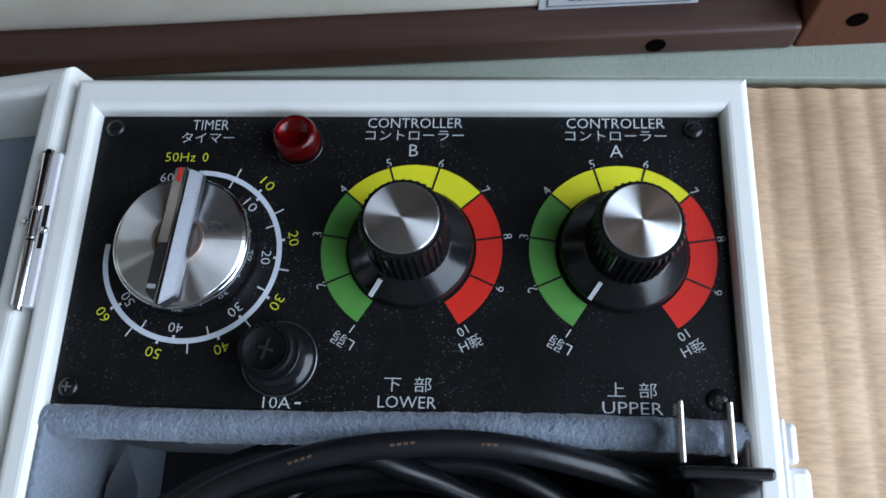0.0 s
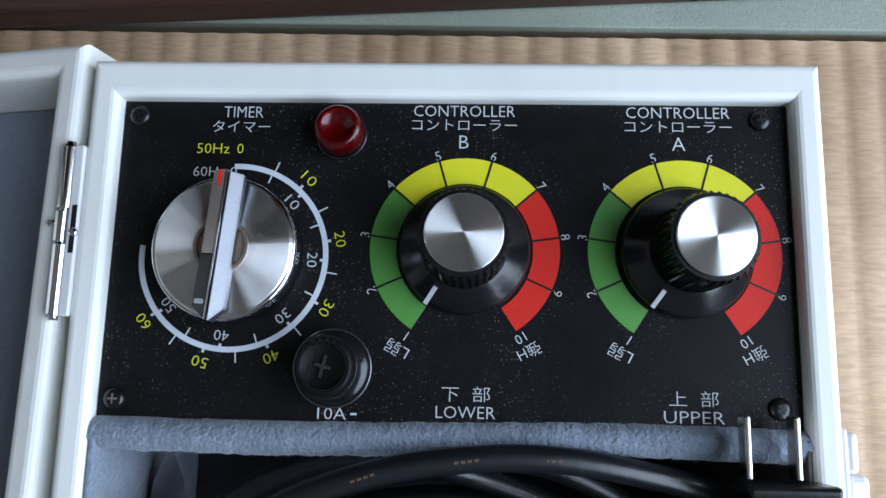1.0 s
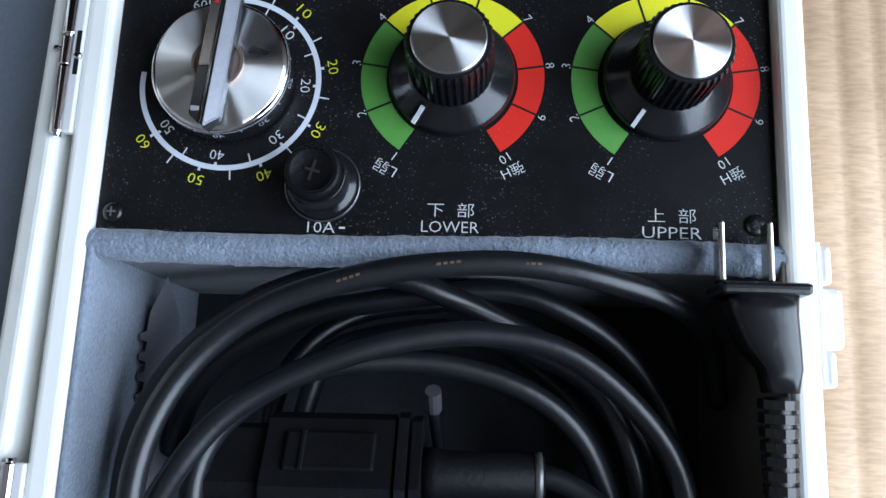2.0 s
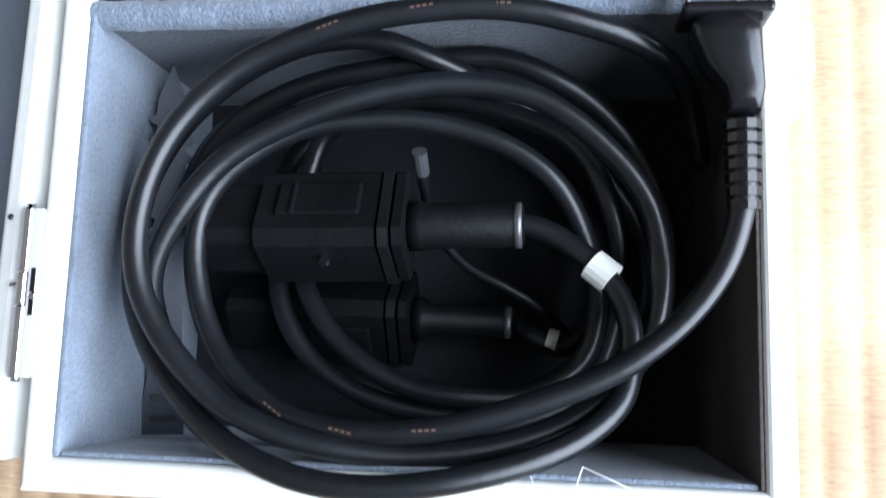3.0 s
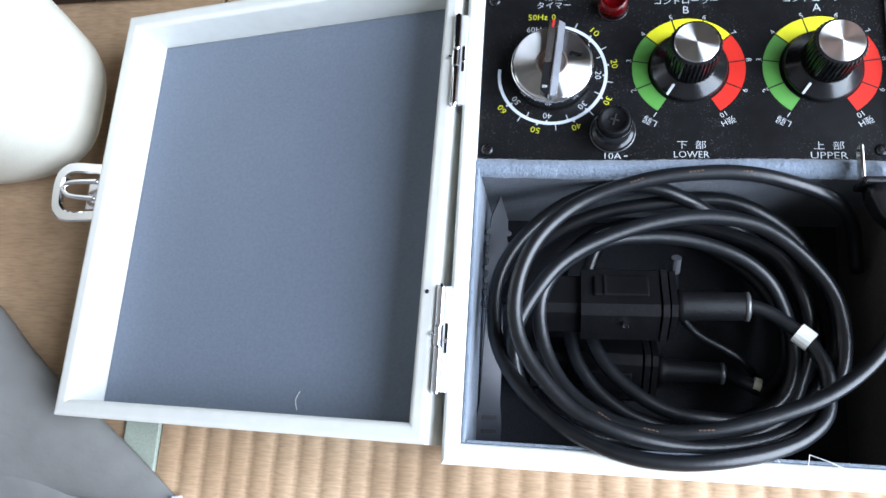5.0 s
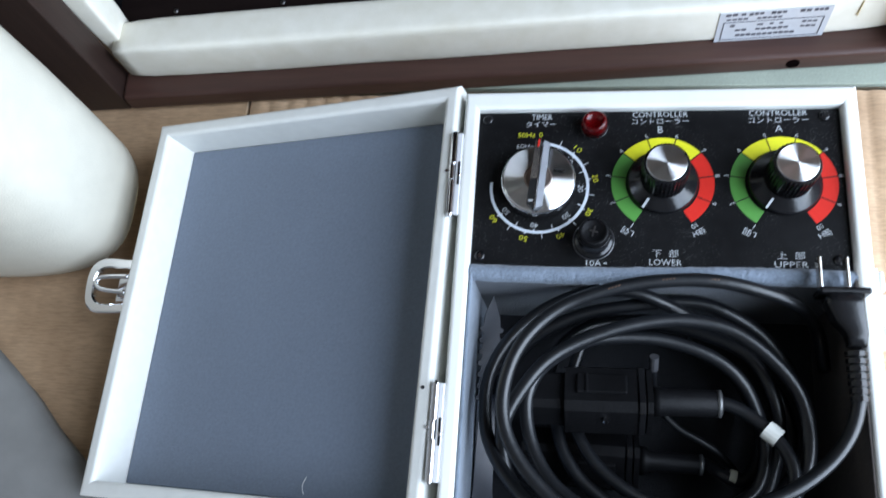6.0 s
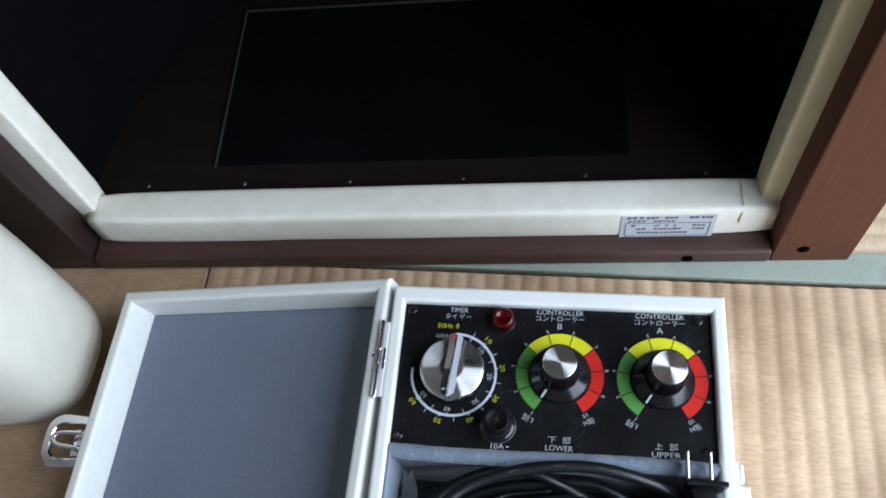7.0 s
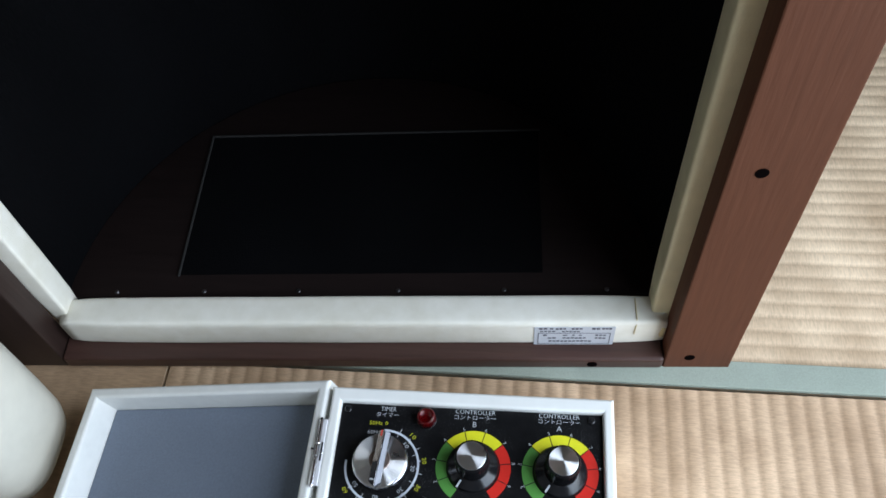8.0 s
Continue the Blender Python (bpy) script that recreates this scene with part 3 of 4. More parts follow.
part("lint", tube([LID @ Vector(p) for p in smooth_path([(0.086, -0.113, -0.0258), (0.087, -0.108, -0.0250), (0.0855, -0.103, -0.0258)], 5)], 0.0002, 5), TUFT, lid)

# hinges
SATIN = material("satin_plate", (0.80, 0.80, 0.82), 0.5, 0.35, 0.05)
for y in (-0.0490, -0.1930):
    hx, hz = -0.1094, 0.0992
    h = part("hinge", tube([(hx, y - 0.025, hz), (hx, y - 0.004, hz)], 0.0022, 16), CHROME, case, "chrome barrel hinge with a bright leaf", smooth=True)
    part("knuckle", tube([(hx, y + 0.006, hz), (hx, y + 0.025, hz)], 0.0022, 16), CHROME, h, smooth=True)
    part("knuckle", tube([(hx - 0.0006, y - 0.0035, hz - 0.0004), (hx - 0.0006, y + 0.0055, hz - 0.0004)], 0.0020, 16), CHROME, h, smooth=True)
    part("pin", tube([(hx, y - 0.0262, hz), (hx, y + 0.0262, hz)], 0.0013, 12), CHROME, h, smooth=True)
    leaf = part("leaf", box(-0.1076, -0.1046, y - 0.025, y + 0.025, 0.0975, 0.1006, 0.0005), SATIN, h, "bright plated leaf")
    part("slot", box(-0.1064, -0.1050, y - 0.0070, y + 0.0070, 0.1000, 0.10075), GAP, leaf, "dark cut-out")
    part("screw", lathe([(0.0014, 0), (0.0012, 0.0006), (0.0007, 0.0009)], 14, at(-0.1055, y - 0.001, 0.1004)), CHROME, leaf, smooth=True)
    part("screw", lathe([(0.0011, 0), (0.0007, 0.0006)], 14, at(hx - 0.0036, y + 0.002, 0.0992)), CHROME, h)

# catch on the box's side and hasp loop on the lid
catch = part("catch", box(OUT + 0.0001, OUT + 0.0016, -0.140, -0.100, 0.070, 0.098, 0.0006), SATIN, case, "chrome catch plate")
part("hook", box(OUT + 0.0018, OUT + 0.0085, -0.1295, -0.1125, 0.078, 0.095, 0.0018), SATIN, catch)
part("tab", box(OUT + 0.0016, OUT + 0.0050, -0.1120, -0.1010, 0.074, 0.097, 0.0014), SATIN, catch)
part("tab", box(OUT + 0.0016, OUT + 0.0050, -0.1400, -0.1300, 0.074, 0.097, 0.0014), SATIN, catch)
hasp = part("hasp", box(LW + 0.0002, LW + 0.0018, -0.010, 0.028, -0.030, -0.004, 0.0005, m=LID), CHROME, lid, "chrome draw latch")


def ring_plate(outline, shrink, rise, thick):
    """A closed flat ring with a chamfered outer edge, following a rounded outline in the lid's own axes."""
    b = bmesh.new()
    pts = [Vector(p) for p in smooth_path(outline + outline[:1], 6)[:-1]]
    mid = sum(pts, Vector((0, 0))) / len(pts)
    rings = []
    for k, z in ((1.0, -thick), (1.0, -0.0008), (0.95, 0.0), (shrink + 0.05, 0.0), (shrink, -0.0008), (shrink, -thick)):
        row = []
        for p in pts:
            q = mid + (p - mid) * k
            row.append(b.verts.new(LID @ Vector((LW + q.x, q.y, rise(q.x) + z))))
        rings.append(row)
    n = len(pts)
    for p, q in zip(rings, rings[1:] + rings[:1]):
        for i in range(n):
            b.faces.new((p[i], p[(i + 1) % n], q[(i + 1) % n], q[i]))
    bmesh.ops.recalc_face_normals(b, faces=b.faces)
    return b


loop = [(0.001, -0.008), (0.012, -0.0095), (0.024, -0.0100), (0.0305, -0.0050), (0.0325, 0.0020), (0.0330, 0.0140),
        (0.0310, 0.0225), (0.0245, 0.0275), (0.012, 0.0280), (0.001, 0.027), (0.000, 0.016), (0.000, 0.002)]
part("loop", ring_plate(loop, 0.66, lambda x: -0.010 + 0.38 * x, 0.0030), CHROME, hasp, "flat chrome loop")
part("lever", box(LW + 0.001, LW + 0.016, -0.001, 0.019, -0.013, -0.009, 0.0012, m=LID), CHROME, hasp)
part("tongue", tube([LID @ Vector((LW + x, y, z)) for x, y, z in smooth_path([(0.002, 0.004, -0.004), (0.018, 0.005, 0.0), (0.024, 0.008, 0.001), (0.0245, 0.012, 0.001), (0.018, 0.014, 0.0), (0.002, 0.015, -0.004)], 6)], 0.0017, 10), CHROME, hasp, smooth=True)

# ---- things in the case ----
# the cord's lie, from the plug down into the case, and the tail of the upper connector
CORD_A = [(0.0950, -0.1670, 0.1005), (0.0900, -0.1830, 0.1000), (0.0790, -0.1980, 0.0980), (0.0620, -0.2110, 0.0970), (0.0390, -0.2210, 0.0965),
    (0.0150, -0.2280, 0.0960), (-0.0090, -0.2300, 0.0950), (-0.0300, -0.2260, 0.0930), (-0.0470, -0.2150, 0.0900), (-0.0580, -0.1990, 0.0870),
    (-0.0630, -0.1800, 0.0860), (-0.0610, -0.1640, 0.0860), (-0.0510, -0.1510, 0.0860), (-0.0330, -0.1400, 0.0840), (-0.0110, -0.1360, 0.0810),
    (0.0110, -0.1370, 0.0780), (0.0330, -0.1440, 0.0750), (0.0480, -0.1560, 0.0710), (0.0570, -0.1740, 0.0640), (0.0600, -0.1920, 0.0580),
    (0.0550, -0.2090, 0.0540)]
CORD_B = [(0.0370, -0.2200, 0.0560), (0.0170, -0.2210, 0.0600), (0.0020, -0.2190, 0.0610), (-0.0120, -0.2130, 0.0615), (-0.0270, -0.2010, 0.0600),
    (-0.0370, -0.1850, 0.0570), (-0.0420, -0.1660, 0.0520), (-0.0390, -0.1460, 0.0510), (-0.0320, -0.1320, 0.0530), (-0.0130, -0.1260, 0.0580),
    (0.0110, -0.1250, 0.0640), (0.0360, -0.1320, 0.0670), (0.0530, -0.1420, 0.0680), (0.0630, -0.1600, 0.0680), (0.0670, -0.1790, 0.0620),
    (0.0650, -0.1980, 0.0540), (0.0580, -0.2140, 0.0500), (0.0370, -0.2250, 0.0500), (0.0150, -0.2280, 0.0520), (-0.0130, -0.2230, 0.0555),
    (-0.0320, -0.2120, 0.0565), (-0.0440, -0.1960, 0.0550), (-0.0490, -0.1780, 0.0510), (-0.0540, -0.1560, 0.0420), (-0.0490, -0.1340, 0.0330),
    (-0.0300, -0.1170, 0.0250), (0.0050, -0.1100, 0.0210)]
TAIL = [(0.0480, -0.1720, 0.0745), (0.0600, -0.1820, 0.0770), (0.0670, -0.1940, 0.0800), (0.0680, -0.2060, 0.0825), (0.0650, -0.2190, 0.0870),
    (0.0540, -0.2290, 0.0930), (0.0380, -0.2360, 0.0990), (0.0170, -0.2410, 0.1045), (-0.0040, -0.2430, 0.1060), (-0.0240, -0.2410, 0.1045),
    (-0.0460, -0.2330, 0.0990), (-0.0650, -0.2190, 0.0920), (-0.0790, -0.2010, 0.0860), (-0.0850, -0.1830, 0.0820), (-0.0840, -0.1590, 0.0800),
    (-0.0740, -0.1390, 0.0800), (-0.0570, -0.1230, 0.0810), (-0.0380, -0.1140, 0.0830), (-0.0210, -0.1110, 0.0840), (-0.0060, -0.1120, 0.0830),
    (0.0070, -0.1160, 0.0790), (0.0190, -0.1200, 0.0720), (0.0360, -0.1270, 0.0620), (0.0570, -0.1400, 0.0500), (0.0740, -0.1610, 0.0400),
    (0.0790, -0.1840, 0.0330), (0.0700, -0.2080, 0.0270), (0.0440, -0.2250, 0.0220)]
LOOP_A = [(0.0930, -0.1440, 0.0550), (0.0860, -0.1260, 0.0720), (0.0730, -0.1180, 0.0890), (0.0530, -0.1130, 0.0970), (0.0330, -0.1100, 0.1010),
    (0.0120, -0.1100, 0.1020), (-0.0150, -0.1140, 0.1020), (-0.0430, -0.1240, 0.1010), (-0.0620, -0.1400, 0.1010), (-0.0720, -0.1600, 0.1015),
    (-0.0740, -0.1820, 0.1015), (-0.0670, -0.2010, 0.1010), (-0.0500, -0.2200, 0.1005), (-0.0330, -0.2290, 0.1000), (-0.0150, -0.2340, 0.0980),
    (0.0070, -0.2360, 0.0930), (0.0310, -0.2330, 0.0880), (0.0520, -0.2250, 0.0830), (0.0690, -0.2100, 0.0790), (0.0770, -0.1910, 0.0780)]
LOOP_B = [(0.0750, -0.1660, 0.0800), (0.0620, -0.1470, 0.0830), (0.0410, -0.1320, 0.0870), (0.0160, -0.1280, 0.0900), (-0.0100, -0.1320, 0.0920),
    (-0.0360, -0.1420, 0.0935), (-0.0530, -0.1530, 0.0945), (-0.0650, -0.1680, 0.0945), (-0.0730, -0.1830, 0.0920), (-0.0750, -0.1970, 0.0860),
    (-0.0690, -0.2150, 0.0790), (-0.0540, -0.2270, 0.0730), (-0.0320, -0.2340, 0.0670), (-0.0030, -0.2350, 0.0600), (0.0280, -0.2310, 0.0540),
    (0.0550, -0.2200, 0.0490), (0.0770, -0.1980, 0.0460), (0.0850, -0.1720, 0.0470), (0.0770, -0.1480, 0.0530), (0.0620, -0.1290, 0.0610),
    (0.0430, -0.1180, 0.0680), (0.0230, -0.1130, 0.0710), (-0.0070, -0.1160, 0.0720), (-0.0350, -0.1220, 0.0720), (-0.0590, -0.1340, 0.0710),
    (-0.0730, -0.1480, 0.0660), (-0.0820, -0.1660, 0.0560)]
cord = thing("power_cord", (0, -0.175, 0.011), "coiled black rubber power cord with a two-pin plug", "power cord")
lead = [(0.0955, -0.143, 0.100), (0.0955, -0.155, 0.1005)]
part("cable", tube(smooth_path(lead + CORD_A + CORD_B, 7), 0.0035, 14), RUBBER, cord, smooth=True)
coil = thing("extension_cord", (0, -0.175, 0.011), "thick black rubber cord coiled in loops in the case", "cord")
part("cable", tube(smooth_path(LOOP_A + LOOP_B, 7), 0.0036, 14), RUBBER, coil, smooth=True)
plug = part("plug", box(0.0785, 0.1020, -0.1172, -0.1140, 0.0965, 0.1120, 0.0012), BLACK, cord, "moulded two-pin plug")
b = bmesh.new()
rings = []
for y, w, h in ((-0.1150, 0.0095, 0.0070), (-0.1220, 0.0090, 0.0068), (-0.1300, 0.0076, 0.0062), (-0.1360, 0.0052, 0.0050), (-0.1420, 0.0042, 0.0042)):
    cx = 0.0905 + (0.0045 if y < -0.131 else 0.0018 if y < -0.125 else 0)
    rings.append([b.verts.new((cx + w * math.copysign(abs(math.cos(a)) ** 0.5, math.cos(a)), y, 0.104 + h * math.copysign(abs(math.sin(a)) ** 0.5, math.sin(a))))
                  for a in [2 * math.pi * (k + 0.5) / 20 for k in range(20)]])
for p, q in zip(rings, rings[1:]):
    for k in range(20):
        b.faces.new((p[k], p[(k + 1) % 20], q[(k + 1) % 20], q[k]))
b.faces.new(rings[0]), b.faces.new(rings[-1])
bmesh.ops.recalc_face_normals(b, faces=b.faces)
part("plug_body", b, BLACK, plug, smooth=True)
for x in (0.0805, 0.0932):
    part("pin", box(x - 0.0008, x + 0.0008, -0.1135, -0.0970, 0.1010, 0.1072, 0.0006), STEEL, plug, "flat metal blade")
for k in range(7):
    y = -0.1435 - 0.0036 * k
    part("relief_ring", tube([(0.0955, y, 0.1005), (0.0955, y - 0.0024, 0.1003)], 0.0052 - 0.00012 * k, 12), BLACK, plug, smooth=False)
FADED = material("faded_print", (0.10, 0.06, 0.04), 0.6)
for keys, owner, k in ((CORD_A, cord, 5), (CORD_A, cord, 6), (CORD_A, cord, 7), (LOOP_A, coil, 5), (LOOP_A, coil, 6), (LOOP_A, coil, 4)):
    p, q = Vector(keys[k]), Vector(keys[k]).lerp(Vector(keys[k + 1]), 0.3)
    m = Matrix.Translation((p + q) / 2 + Vector((0, 0, 0.00362))) @ (q - p).to_track_quat("X", "Z").to_matrix().to_4x4()
    for i in range(4):
        part("printed_mark", box(-0.0034 + 0.0018 * i, -0.0022 + 0.0018 * i, -0.0004, 0.0003, -0.0002, 0.0001, m=m), FADED, owner)


def connector(name, m, label, tail, r=0.0062):
    c = thing(name, m.translation, label, "cable connector", "connectors in the case")
    b = bmesh.new()
    outline = [(-0.0105, -0.0135), (0.0105, -0.0135), (0.0145, -0.0095), (0.0145, 0.0095), (0.0105, 0.0135), (-0.0105, 0.0135), (-0.0145, 0.0095), (-0.0145, -0.0095)]
    turn = m @ pose(0, 0, 0, 90, 0, 90)
    body = part("shell", slab(outline, -0.044, -0.007, m=turn), MATTE, c)
    part("ridge", box(-0.038, -0.012, -0.006, 0.006, 0.0130, 0.0150, 0.0008, m=m), MATTE, body)
    part("rib", box(-0.0335, -0.0320, -0.006, 0.006, 0.0142, 0.0156, 0.0004, m=m), MATTE, body)
    part("tail_end", slab([(0.8 * x, 0.8 * y) for x, y in outline], -0.064, -0.0441, m=turn), MATTE, c)
    nut = part("flange", slab([(1.04 * x, 1.04 * y) for x, y in outline], -0.0060, -0.0030, m=turn), BLACK, c)
    part("flange_ring", slab([(0.98 * x, 0.98 * y) for x, y in outline], -0.0020, 0.0008, m=turn), MATTE, nut)
    part("gland", lathe([(0.0078, 0), (0.0078, 0.004), (r + 0.0004, 0.006), (r, 0.034), (r - 0.001, 0.0355)], 28, turn @ at(0, 0, 0.001)), MATTE, c, smooth=True)
    part("ring", lathe([(r + 0.0003, 0.0), (r + 0.0003, 0.0022), (r - 0.001, 0.0024)], 28, turn @ at(0, 0, 0.0335)), material("worn_ring", (0.16, 0.16, 0.16), 0.35, 0.6), c, smooth=True)
    part("screw", lathe([(0.0018, 0), (0.0014, 0.0012)], 12, m @ at(-0.023, -0.0160, 0.004)), CHROME, c)
    part("cable", tube(smooth_path([m @ Vector((0.032, 0, 0)), m @ Vector((0.038, 0, 0))] + tail, 8), 0.0035, 12), RUBBER, c, smooth=True)
    return c


M1 = pose(0.0005, -0.1685, 0.0740, -28, 0, 1)
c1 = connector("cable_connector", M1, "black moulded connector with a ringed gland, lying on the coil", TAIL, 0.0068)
sleeve = (Vector(TAIL[1]) - Vector(TAIL[0])).normalized()
part("marker_sleeve", tube([Vector(TAIL[1]) - sleeve * 0.0036, Vector(TAIL[1]) + sleeve * 0.0040], 0.0050, 16), material("white_marker", (0.78, 0.78, 0.72), 0.5), c1, "white marker sleeve", smooth=False)
M2 = pose(-0.004, -0.1955, 0.0340, 40, 0, -1)
c2 = connector("cable_connector", M2, "black moulded connector half hidden below the coil",
               [(0.0405, -0.2010, 0.042), (0.0500, -0.2040, 0.042), (0.0600, -0.1930, 0.040), (0.0620, -0.1700, 0.036), (0.0500, -0.1450, 0.030), (0.0250, -0.1250, 0.024)], 0.0054)
part("marker_sleeve", tube([(0.0440, -0.2018, 0.0425), (0.0475, -0.2028, 0.0425)], 0.0042, 16), material("yellowed_marker", (0.50, 0.50, 0.40), 0.5), c2, "pale marker sleeve")
stub = thing("cable_end", (0.006, -0.15, 0.012), "short black cable end with a crimped tip", "cable")
part("cable", tube(smooth_path([(0.0032, -0.146, 0.0700), (0.0034, -0.152, 0.062), (0.006, -0.165, 0.050), (0.016, -0.177, 0.046), (0.030, -0.1845, 0.044), (0.040, -0.190, 0.040), (0.052, -0.200, 0.026)], 8), 0.0019, 10), RUBBER, stub, smooth=True)
part("tip", tube([(0.0032, -0.1440, 0.0720), (0.0033, -0.1495, 0.065)], 0.0025, 12), material("crimp", (0.12, 0.12, 0.13), 0.35, 0.5), stub)

# serrated plastic strap lying along the lined wall
edge = [(0.0, 0.0), (0.0046, -0.012), (0.0052, -0.018)]
for k in range(7):
    y = -0.018 - 0.0065 * k
    edge += [(0.0052, y), (0.0072, y - 0.0010), (0.0070, y - 0.0028), (0.0048, y - 0.0036)]
edge += [(0.0050, -0.070), (0.0058, -0.110), (0.0070, -0.118), (0.0070, -0.130), (0.0050, -0.133)]
LIE = pose(-0.0868, -0.1100, 0.0620, 7, 0, 0) @ pose(0, 0, 0, 0, 28, -1)
strap = slab(edge + [(-x, y) for x, y in edge[:0:-1]], 0, 0.0012, m=LIE)
s = part("serrated_strap", strap, material("slate_plastic", (0.020, 0.024, 0.038), 0.4, vary=0.15, grain=200, coarse=40))
tagged(s, "slate grey serrated plastic strap standing beside the felt wall", "strap")
for y in (-0.1165, -0.1235):
    part("slot", box(-0.0042, 0.0042, y - 0.0011, y + 0.0011, 0.0010, 0.0016, 0.0002, m=LIE), GAP, s, "dark moulded slot")

# lint on the box's near rim
b = None
for pts in ([(0.054, -0.236, 0.098), (0.0525, -0.2395, 0.1012), (0.0515, -0.2440, 0.1010)], [(0.054, -0.236, 0.098), (0.061, -0.2385, 0.1010), (0.069, -0.2420, 0.1008)],
            [(0.036, -0.2385, 0.0995), (0.034, -0.2405, 0.1010), (0.0335, -0.2425, 0.1008)], [(0.040, -0.2380, 0.0990), (0.041, -0.2400, 0.1010)]):
    b = tube(smooth_path(pts, 5), 0.00022, 5, b)
tagged(part("lint", b, TUFT), "loose white lint threads on the rim", "lint")

# ---- sauna dome standing on its end ----
dome = thing("heat_dome", (-0.11, 0.2, 0), "heating dome stood on end, brown wooden frame, cream padded edge", "heat dome")
FY, HT = 0.0765, 0.80
XL, XR = -0.388, 0.163
rail = part("bottom_rail", box(XL, XR - 0.0005, FY - 0.0015, 0.44, 0.0015, 0.0175, 0.0030, 3), WOODX, dome, "brown wooden rail with an eased front edge")
right = part("stile", box(XR, 0.2205, FY, FY + 0.024, 0.0005, HT, 0.0012), WOOD, dome, "brown wooden upright with screw holes")
left = part("stile", box(-0.445, XL - 0.0005, FY, FY + 0.024, 0.0005, HT, 0.0012), WOODSHADE, dome)


def screw_hole(x, z, y, parent):
    part("screw_hole", lathe([(0.0044, 0), (0.0044, 0.0004), (0.0037, 0.0005)], 20, at(x, y, z, 90, 0, 0)), HOLE, parent, "dark countersunk hole")


screw_hole(0.1005, 0.0095, FY - 0.0015, rail)
for z in (0.0195, 0.262, 0.50):
    screw_hole(0.1835, z, FY, right)
part("top_rail", box(XL, XR - 0.0005, FY - 0.0015, 0.44, HT - 0.02, HT - 0.002, 0.0018), WOODX, dome)


def roll(x0, x1, y0, y1, z0, z1, seed, along):
    """A padded strip with soft corners and slight creases."""
    b = bmesh.new()
    n = 60
    rows = []
    for i in range(n + 1):
        t = i / n
        pinch = 0.0035 * (math.exp(-t * n / 2.2) + math.exp(-(1 - t) * n / 2.2))
        row = []
        for k in range(28):
            a = 2 * math.pi * (k + 0.5) / 28
            c, s = math.cos(a), math.sin(a)
            u, v = math.copysign(abs(c) ** 0.24, c), math.copysign(abs(s) ** 0.24, s)
            f = 1 + 0.018 * noise.noise(Vector((t * 7, k * 0.25, seed))) + 0.07 * noise.noise(Vector((t * 60, k * 0.2, seed))) * math.exp(-t * 14)
            if along == "x":
                row.append(b.verts.new((x0 + t * (x1 - x0), (y0 + y1) / 2 + u * f * ((y1 - y0) / 2 - pinch * 0.6), (z0 + z1) / 2 + v * f * ((z1 - z0) / 2 - pinch * 0.5))))
            else:
                row.append(b.verts.new(((x0 + x1) / 2 + u * f * ((x1 - x0) / 2 - pinch * 0.6), (y0 + y1) / 2 + v * f * ((y1 - y0) / 2 - pinch * 0.6), z0 + t * (z1 - z0))))
        rows.append(row)
    for p, q in zip(rows, rows[1:]):
        for k in range(28):
            b.faces.new((p[k], p[(k + 1) % 28], q[(k + 1) % 28], q[k]))
    b.faces.new(rows[0][::-1]), b.faces.new(rows[-1])
    bmesh.ops.recalc_face_normals(b, faces=b.faces)
    return b


pad = part("padding", roll(XL + 0.008, XR - 0.001, 0.0905, 0.1205, 0.0165, 0.0530, 1.0, "x"), CREAM, dome, "cream vinyl padding", smooth=True)
part("padding", roll(XR - 0.015, XR + 0.004, 0.1006, 0.126, 0.036, HT - 0.02, 2.0, "z"), AGED, dome, "cream vinyl padding, yellowed in the corner", smooth=True)
part("padding", roll(XL - 0.004, XL + 0.015, 0.1006, 0.126, 0.036, HT - 0.02, 3.0, "z"), CREAM, dome, smooth=True)
part("seam", tube([(XR - 0.028, 0.0902, 0.036), (XR - 0.0275, 0.0908, 0.048), (XR - 0.027, 0.095, 0.0528), (XR - 0.027, 0.115, 0.0531)], 0.0005, 6), STAIN, pad)
part("stain", tube([(XR - 0.0045, 0.0912, 0.032), (XR - 0.003, 0.0930, 0.040), (XR - 0.006, 0.0960, 0.045)], 0.0022, 8), STAIN, pad, "brown stain in the corner", smooth=True)
# rating plate with lettering too small to read
LABEL = Matrix.Translation((0, 0.0898, 0.0178)) @ Matrix.Diagonal((1, 1, 0.76, 1)) @ Matrix.Translation((0, -0.0925, -0.0205))
plate = part("rating_label", box(0.049, 0.1185, 0.0925, 0.0932, 0.0205, 0.0600, 0.0002, m=LABEL), PAPER, dome, "silver rating label")
rng = random.Random(9)
for z, h, spans in ((0.0572, 0.0040, ((0.053, 0.061), (0.0625, 0.066), (0.0675, 0.077), (0.081, 0.091), (0.0985, 0.106), (0.107, 0.116))), (0.0512, 0.0028, ((0.054, 0.068), (0.073, 0.089))),
                    (0.0425, 0.0032, ((0.057, 0.061), (0.074, 0.079), (0.082, 0.085), (0.088, 0.091), (0.102, 0.112))),
                    (0.0362, 0.0032, ((0.061, 0.069), (0.074, 0.095), (0.102, 0.112))), (0.0290, 0.0034, ((0.062, 0.100),))):
    for x0, x1 in spans:
        n = max(1, round((x1 - x0) / 0.0034))
        for i in range(n):
            w = (x1 - x0) / n
            part("print_bar", box(x0 + i * w, x0 + (i + 0.78) * w, 0.09225, 0.0926, z - h / 2 * rng.uniform(0.6, 1), z + h / 2 * rng.uniform(0.6, 1), m=LABEL), PRINT, plate)
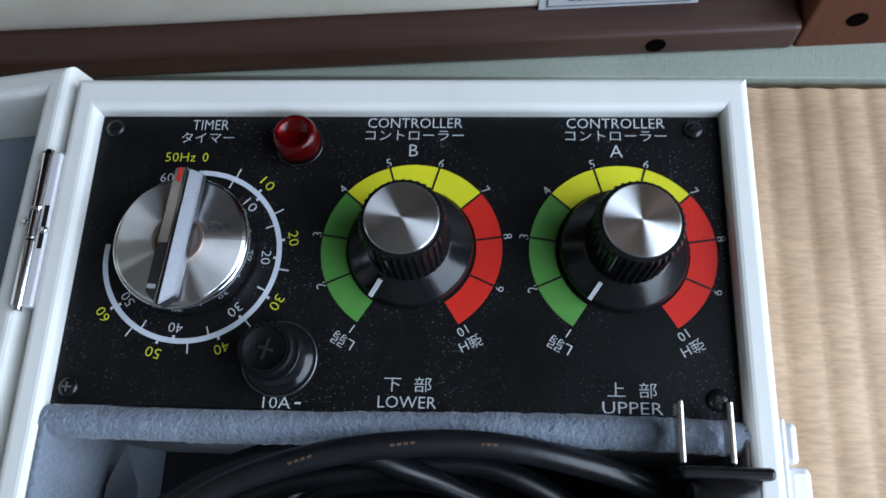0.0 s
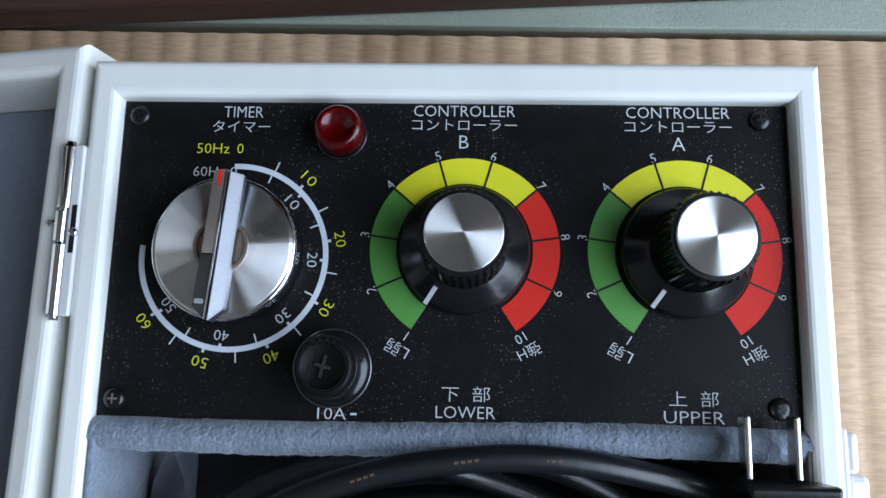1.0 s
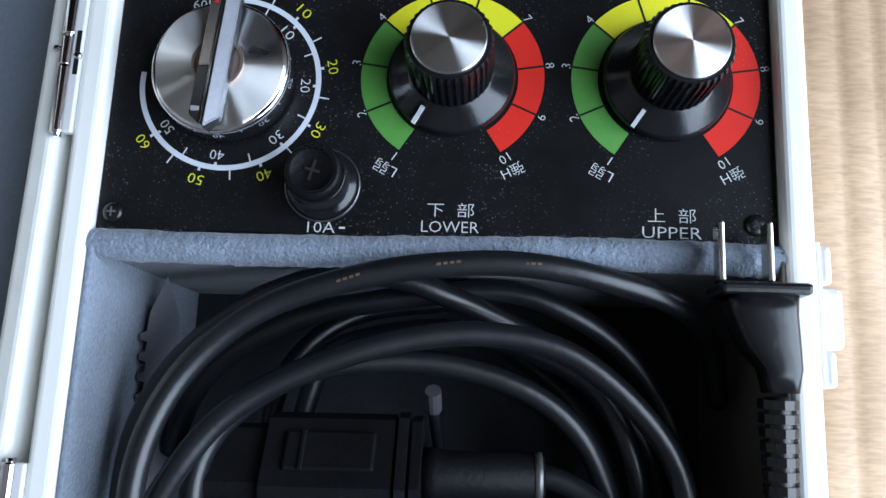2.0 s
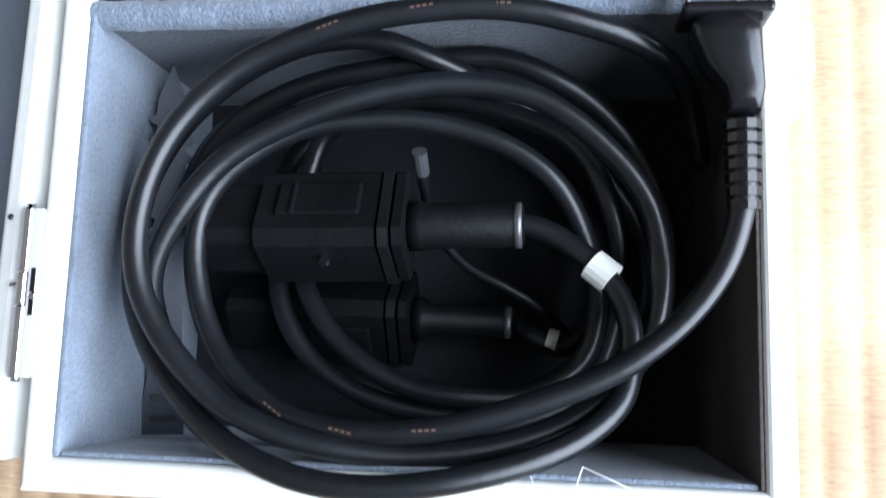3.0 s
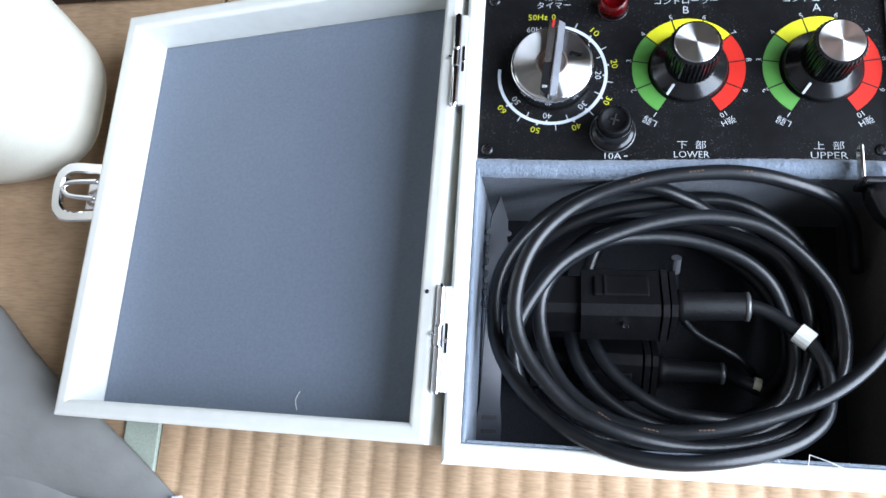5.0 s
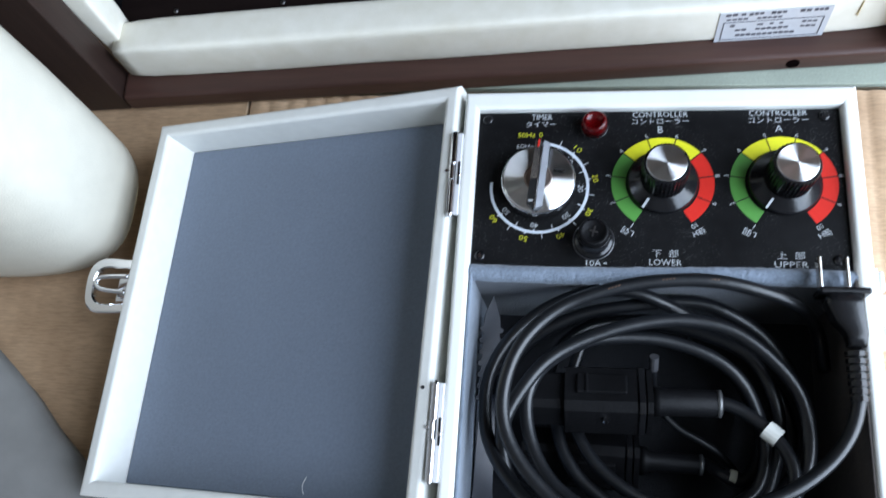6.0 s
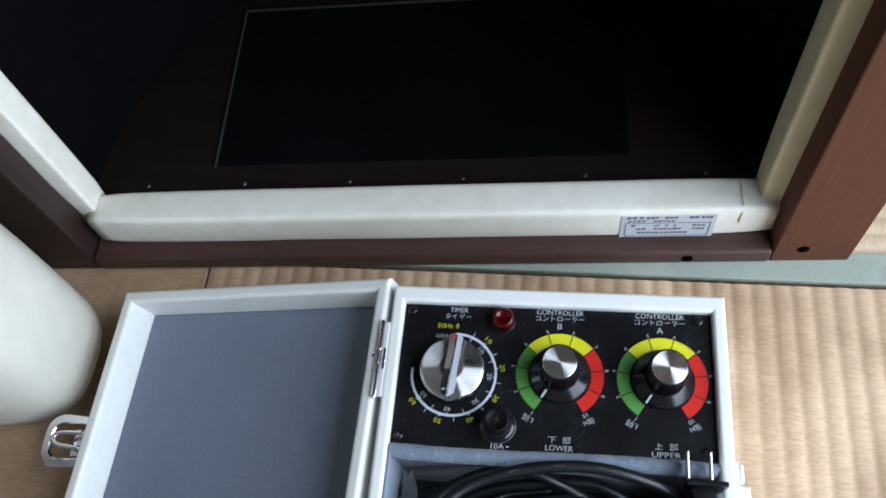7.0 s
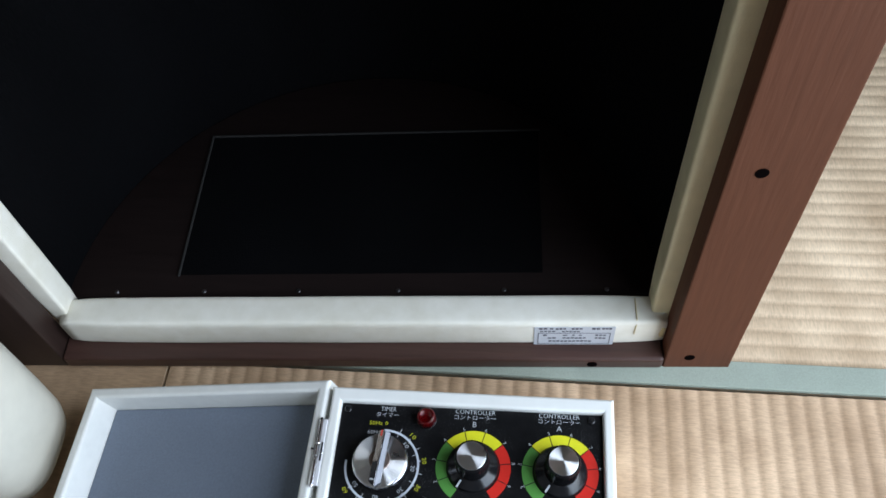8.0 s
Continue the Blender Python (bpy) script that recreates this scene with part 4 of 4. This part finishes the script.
for x0, x1, z0, z1 in ((0.0525, 0.115, 0.0470, 0.0476), (0.0525, 0.115, 0.0230, 0.0236), (0.0525, 0.0531, 0.0230, 0.0476), (0.1144, 0.115, 0.0230, 0.0476)):
    part("print_line", box(x0, x1, 0.09225, 0.0926, z0, z1, m=LABEL), PRINT, plate)

CX, RAD = (XL + XR) / 2, 0.272
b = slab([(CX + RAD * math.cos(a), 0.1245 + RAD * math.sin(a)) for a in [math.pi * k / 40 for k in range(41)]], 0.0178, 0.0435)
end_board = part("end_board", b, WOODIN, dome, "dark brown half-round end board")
for x0, x1, y0, y1 in ((-0.2825, -0.2805, 0.146, 0.318), (-0.2805, 0.060, 0.316, 0.318)):
    part("panel_trim", box(x0, x1, y0, y1, 0.0437, 0.0457, 0.0004), TRIM, end_board)
part("heater_cloth", box(-0.2800, 0.058, 0.148, 0.3155, 0.0437, 0.0445), MESH, end_board, "black woven heater cloth")
for x in (-0.338, -0.254, -0.165, -0.073, 0.023, 0.114):
    part("screw", lathe([(0.0022, 0), (0.0014, 0.0010)], 14, at(x, 0.1300, 0.0437)), DULL, end_board)
b = bmesh.new()
cols = []
for k in range(61):
    a = math.pi * k / 60
    cols.append([b.verts.new((CX + (RAD + d) * math.cos(a), 0.1262 + (RAD + d) * math.sin(a), z)) for d, z in ((0.0, 0.018), (0.0, HT - 0.02), (0.02, HT - 0.02), (0.02, 0.018))])
for p, q in zip(cols, cols[1:]):
    for k in range(4):
        b.faces.new((p[k], q[k], q[(k + 1) % 4], p[(k + 1) % 4]))
b.faces.new(cols[0]), b.faces.new(cols[-1][::-1])
bmesh.ops.recalc_face_normals(b, faces=b.faces)
part("shell", b, MESH, dome, "black mesh-lined curved shell", smooth=False)

# the dome leans back a little and stands at a slight angle to the case
SET = at(0.165, 0.0765, 0, 0, 0, 2.6) @ at(-0.165, -0.0765, 0)
for o in dome.children_recursive:
    for v in o.data.vertices:
        v.co.x += 0.008 * v.co.z
        v.co.y += 0.05 * v.co.z
        v.co = SET @ v.co

# ---- cream bolster leaning by the dome ----
b = bmesh.new()
rows = []
for z, grow in ((0.0, -0.020), (0.004, -0.010), (0.012, -0.003), (0.025, 0.0), (0.06, 0.001), (0.12, 0.001), (0.20, 0.0), (0.28, 0.0), (0.315, -0.004), (0.332, -0.014), (0.34, -0.03)):
    row = []
    for k in range(64):
        a = 2 * math.pi * (k + 0.5) / 64
        c, s_ = math.cos(a), math.sin(a)
        x, y = math.copysign(abs(c) ** 0.55, c) * (0.135 + grow), math.copysign(abs(s_) ** 0.62, s_) * (0.060 + grow)
        p = Vector((-0.492 + x, -0.036 + y + 0.06 * z, z))
        row.append(b.verts.new(p + 0.002 * noise.noise(p * 16) * Vector((c, s_, 0))))
    rows.append(row)
for p, q in zip(rows, rows[1:]):
    for k in range(64):
        b.faces.new((p[k], p[(k + 1) % 64], q[(k + 1) % 64], q[k]))
b.faces.new(rows[0][::-1]), b.faces.new(rows[-1])
bmesh.ops.recalc_face_normals(b, faces=b.faces)
tagged(part("bolster", b, material("bolster_vinyl", (0.60, 0.57, 0.48), 0.42, vary=0.05, grain=60, coarse=8, bump=0.25, bump_scale=900), smooth=True), "smooth cream vinyl bolster standing on the tatami", "cushion")
bolster = bpy.data.objects["bolster"]
seam = []
for k in range(65):
    a = 2 * math.pi * (k + 0.5) / 64
    c, s_ = math.cos(a), math.sin(a)
    seam.append(Vector((-0.492 + math.copysign(abs(c) ** 0.55, c) * 0.1285, -0.036 + math.copysign(abs(s_) ** 0.62, s_) * 0.0535, 0.0085)))
part("seam", tube(seam, 0.0012, 6), AGED, bolster, "stitched bottom seam", smooth=True)


# ---- grey vinyl cushions with pointed corners ----
def cushion(tip, direction, length, width, height, lift):
    """A soft wedge that narrows to a tip."""
    d = Vector(direction).normalized()
    s = Vector((-d.y, d.x, 0))
    b = bmesh.new()
    rows = []
    for i in range(33):
        t = i / 32
        grow = 0.03 + 0.97 * t
        mid = Vector(tip) - d * length * t
        row = []
        for k in range(24):
            a = 2 * math.pi * k / 24
            f = 1 + 0.10 * noise.noise(Vector((t * 5, k * 0.3, tip[1] * 40))) + 0.06 * noise.noise(Vector((t * 24, k * 0.5, tip[0] * 30))) * math.exp(-4 * t)
            row.append(b.verts.new(mid + s * math.cos(a) * width * grow * f + Vector((0, 0, max(0.001, (height * grow + lift * t) * (1 + math.sin(a) * f) / 1.0)))))
        rows.append(row)
    for p, q in zip(rows, rows[1:]):
        for k in range(24):
            b.faces.new((p[k], p[(k + 1) % 24], q[(k + 1) % 24], q[k]))
    b.faces.new(rows[0]), b.faces.new(rows[-1][::-1])
    bmesh.ops.recalc_face_normals(b, faces=b.faces)
    return b


pillow = part("vinyl_cushion", cushion((-0.2735, -0.2860, 0.0), (1, -0.40, 0), 0.30, 0.100, 0.030, 0.010), BAG, smooth=True)
tagged(pillow, "grey vinyl cushion tapering to a white-tipped corner on the tatami", "cushion", "grey cushions")
part("tip", slab([(-0.2760, -0.2800), (-0.2725, -0.2795), (-0.2690, -0.2890), (-0.2820, -0.2903)], 0.001, 0.0065), INK, pillow, "white corner tip")
tagged(part("vinyl_cushion", cushion((-0.297, -0.3275, 0.0), (1, -0.62, 0), 0.26, 0.075, 0.026, 0.004), BAG, smooth=True),
       "grey vinyl cushion lying behind the other one", "cushion", "grey cushions")
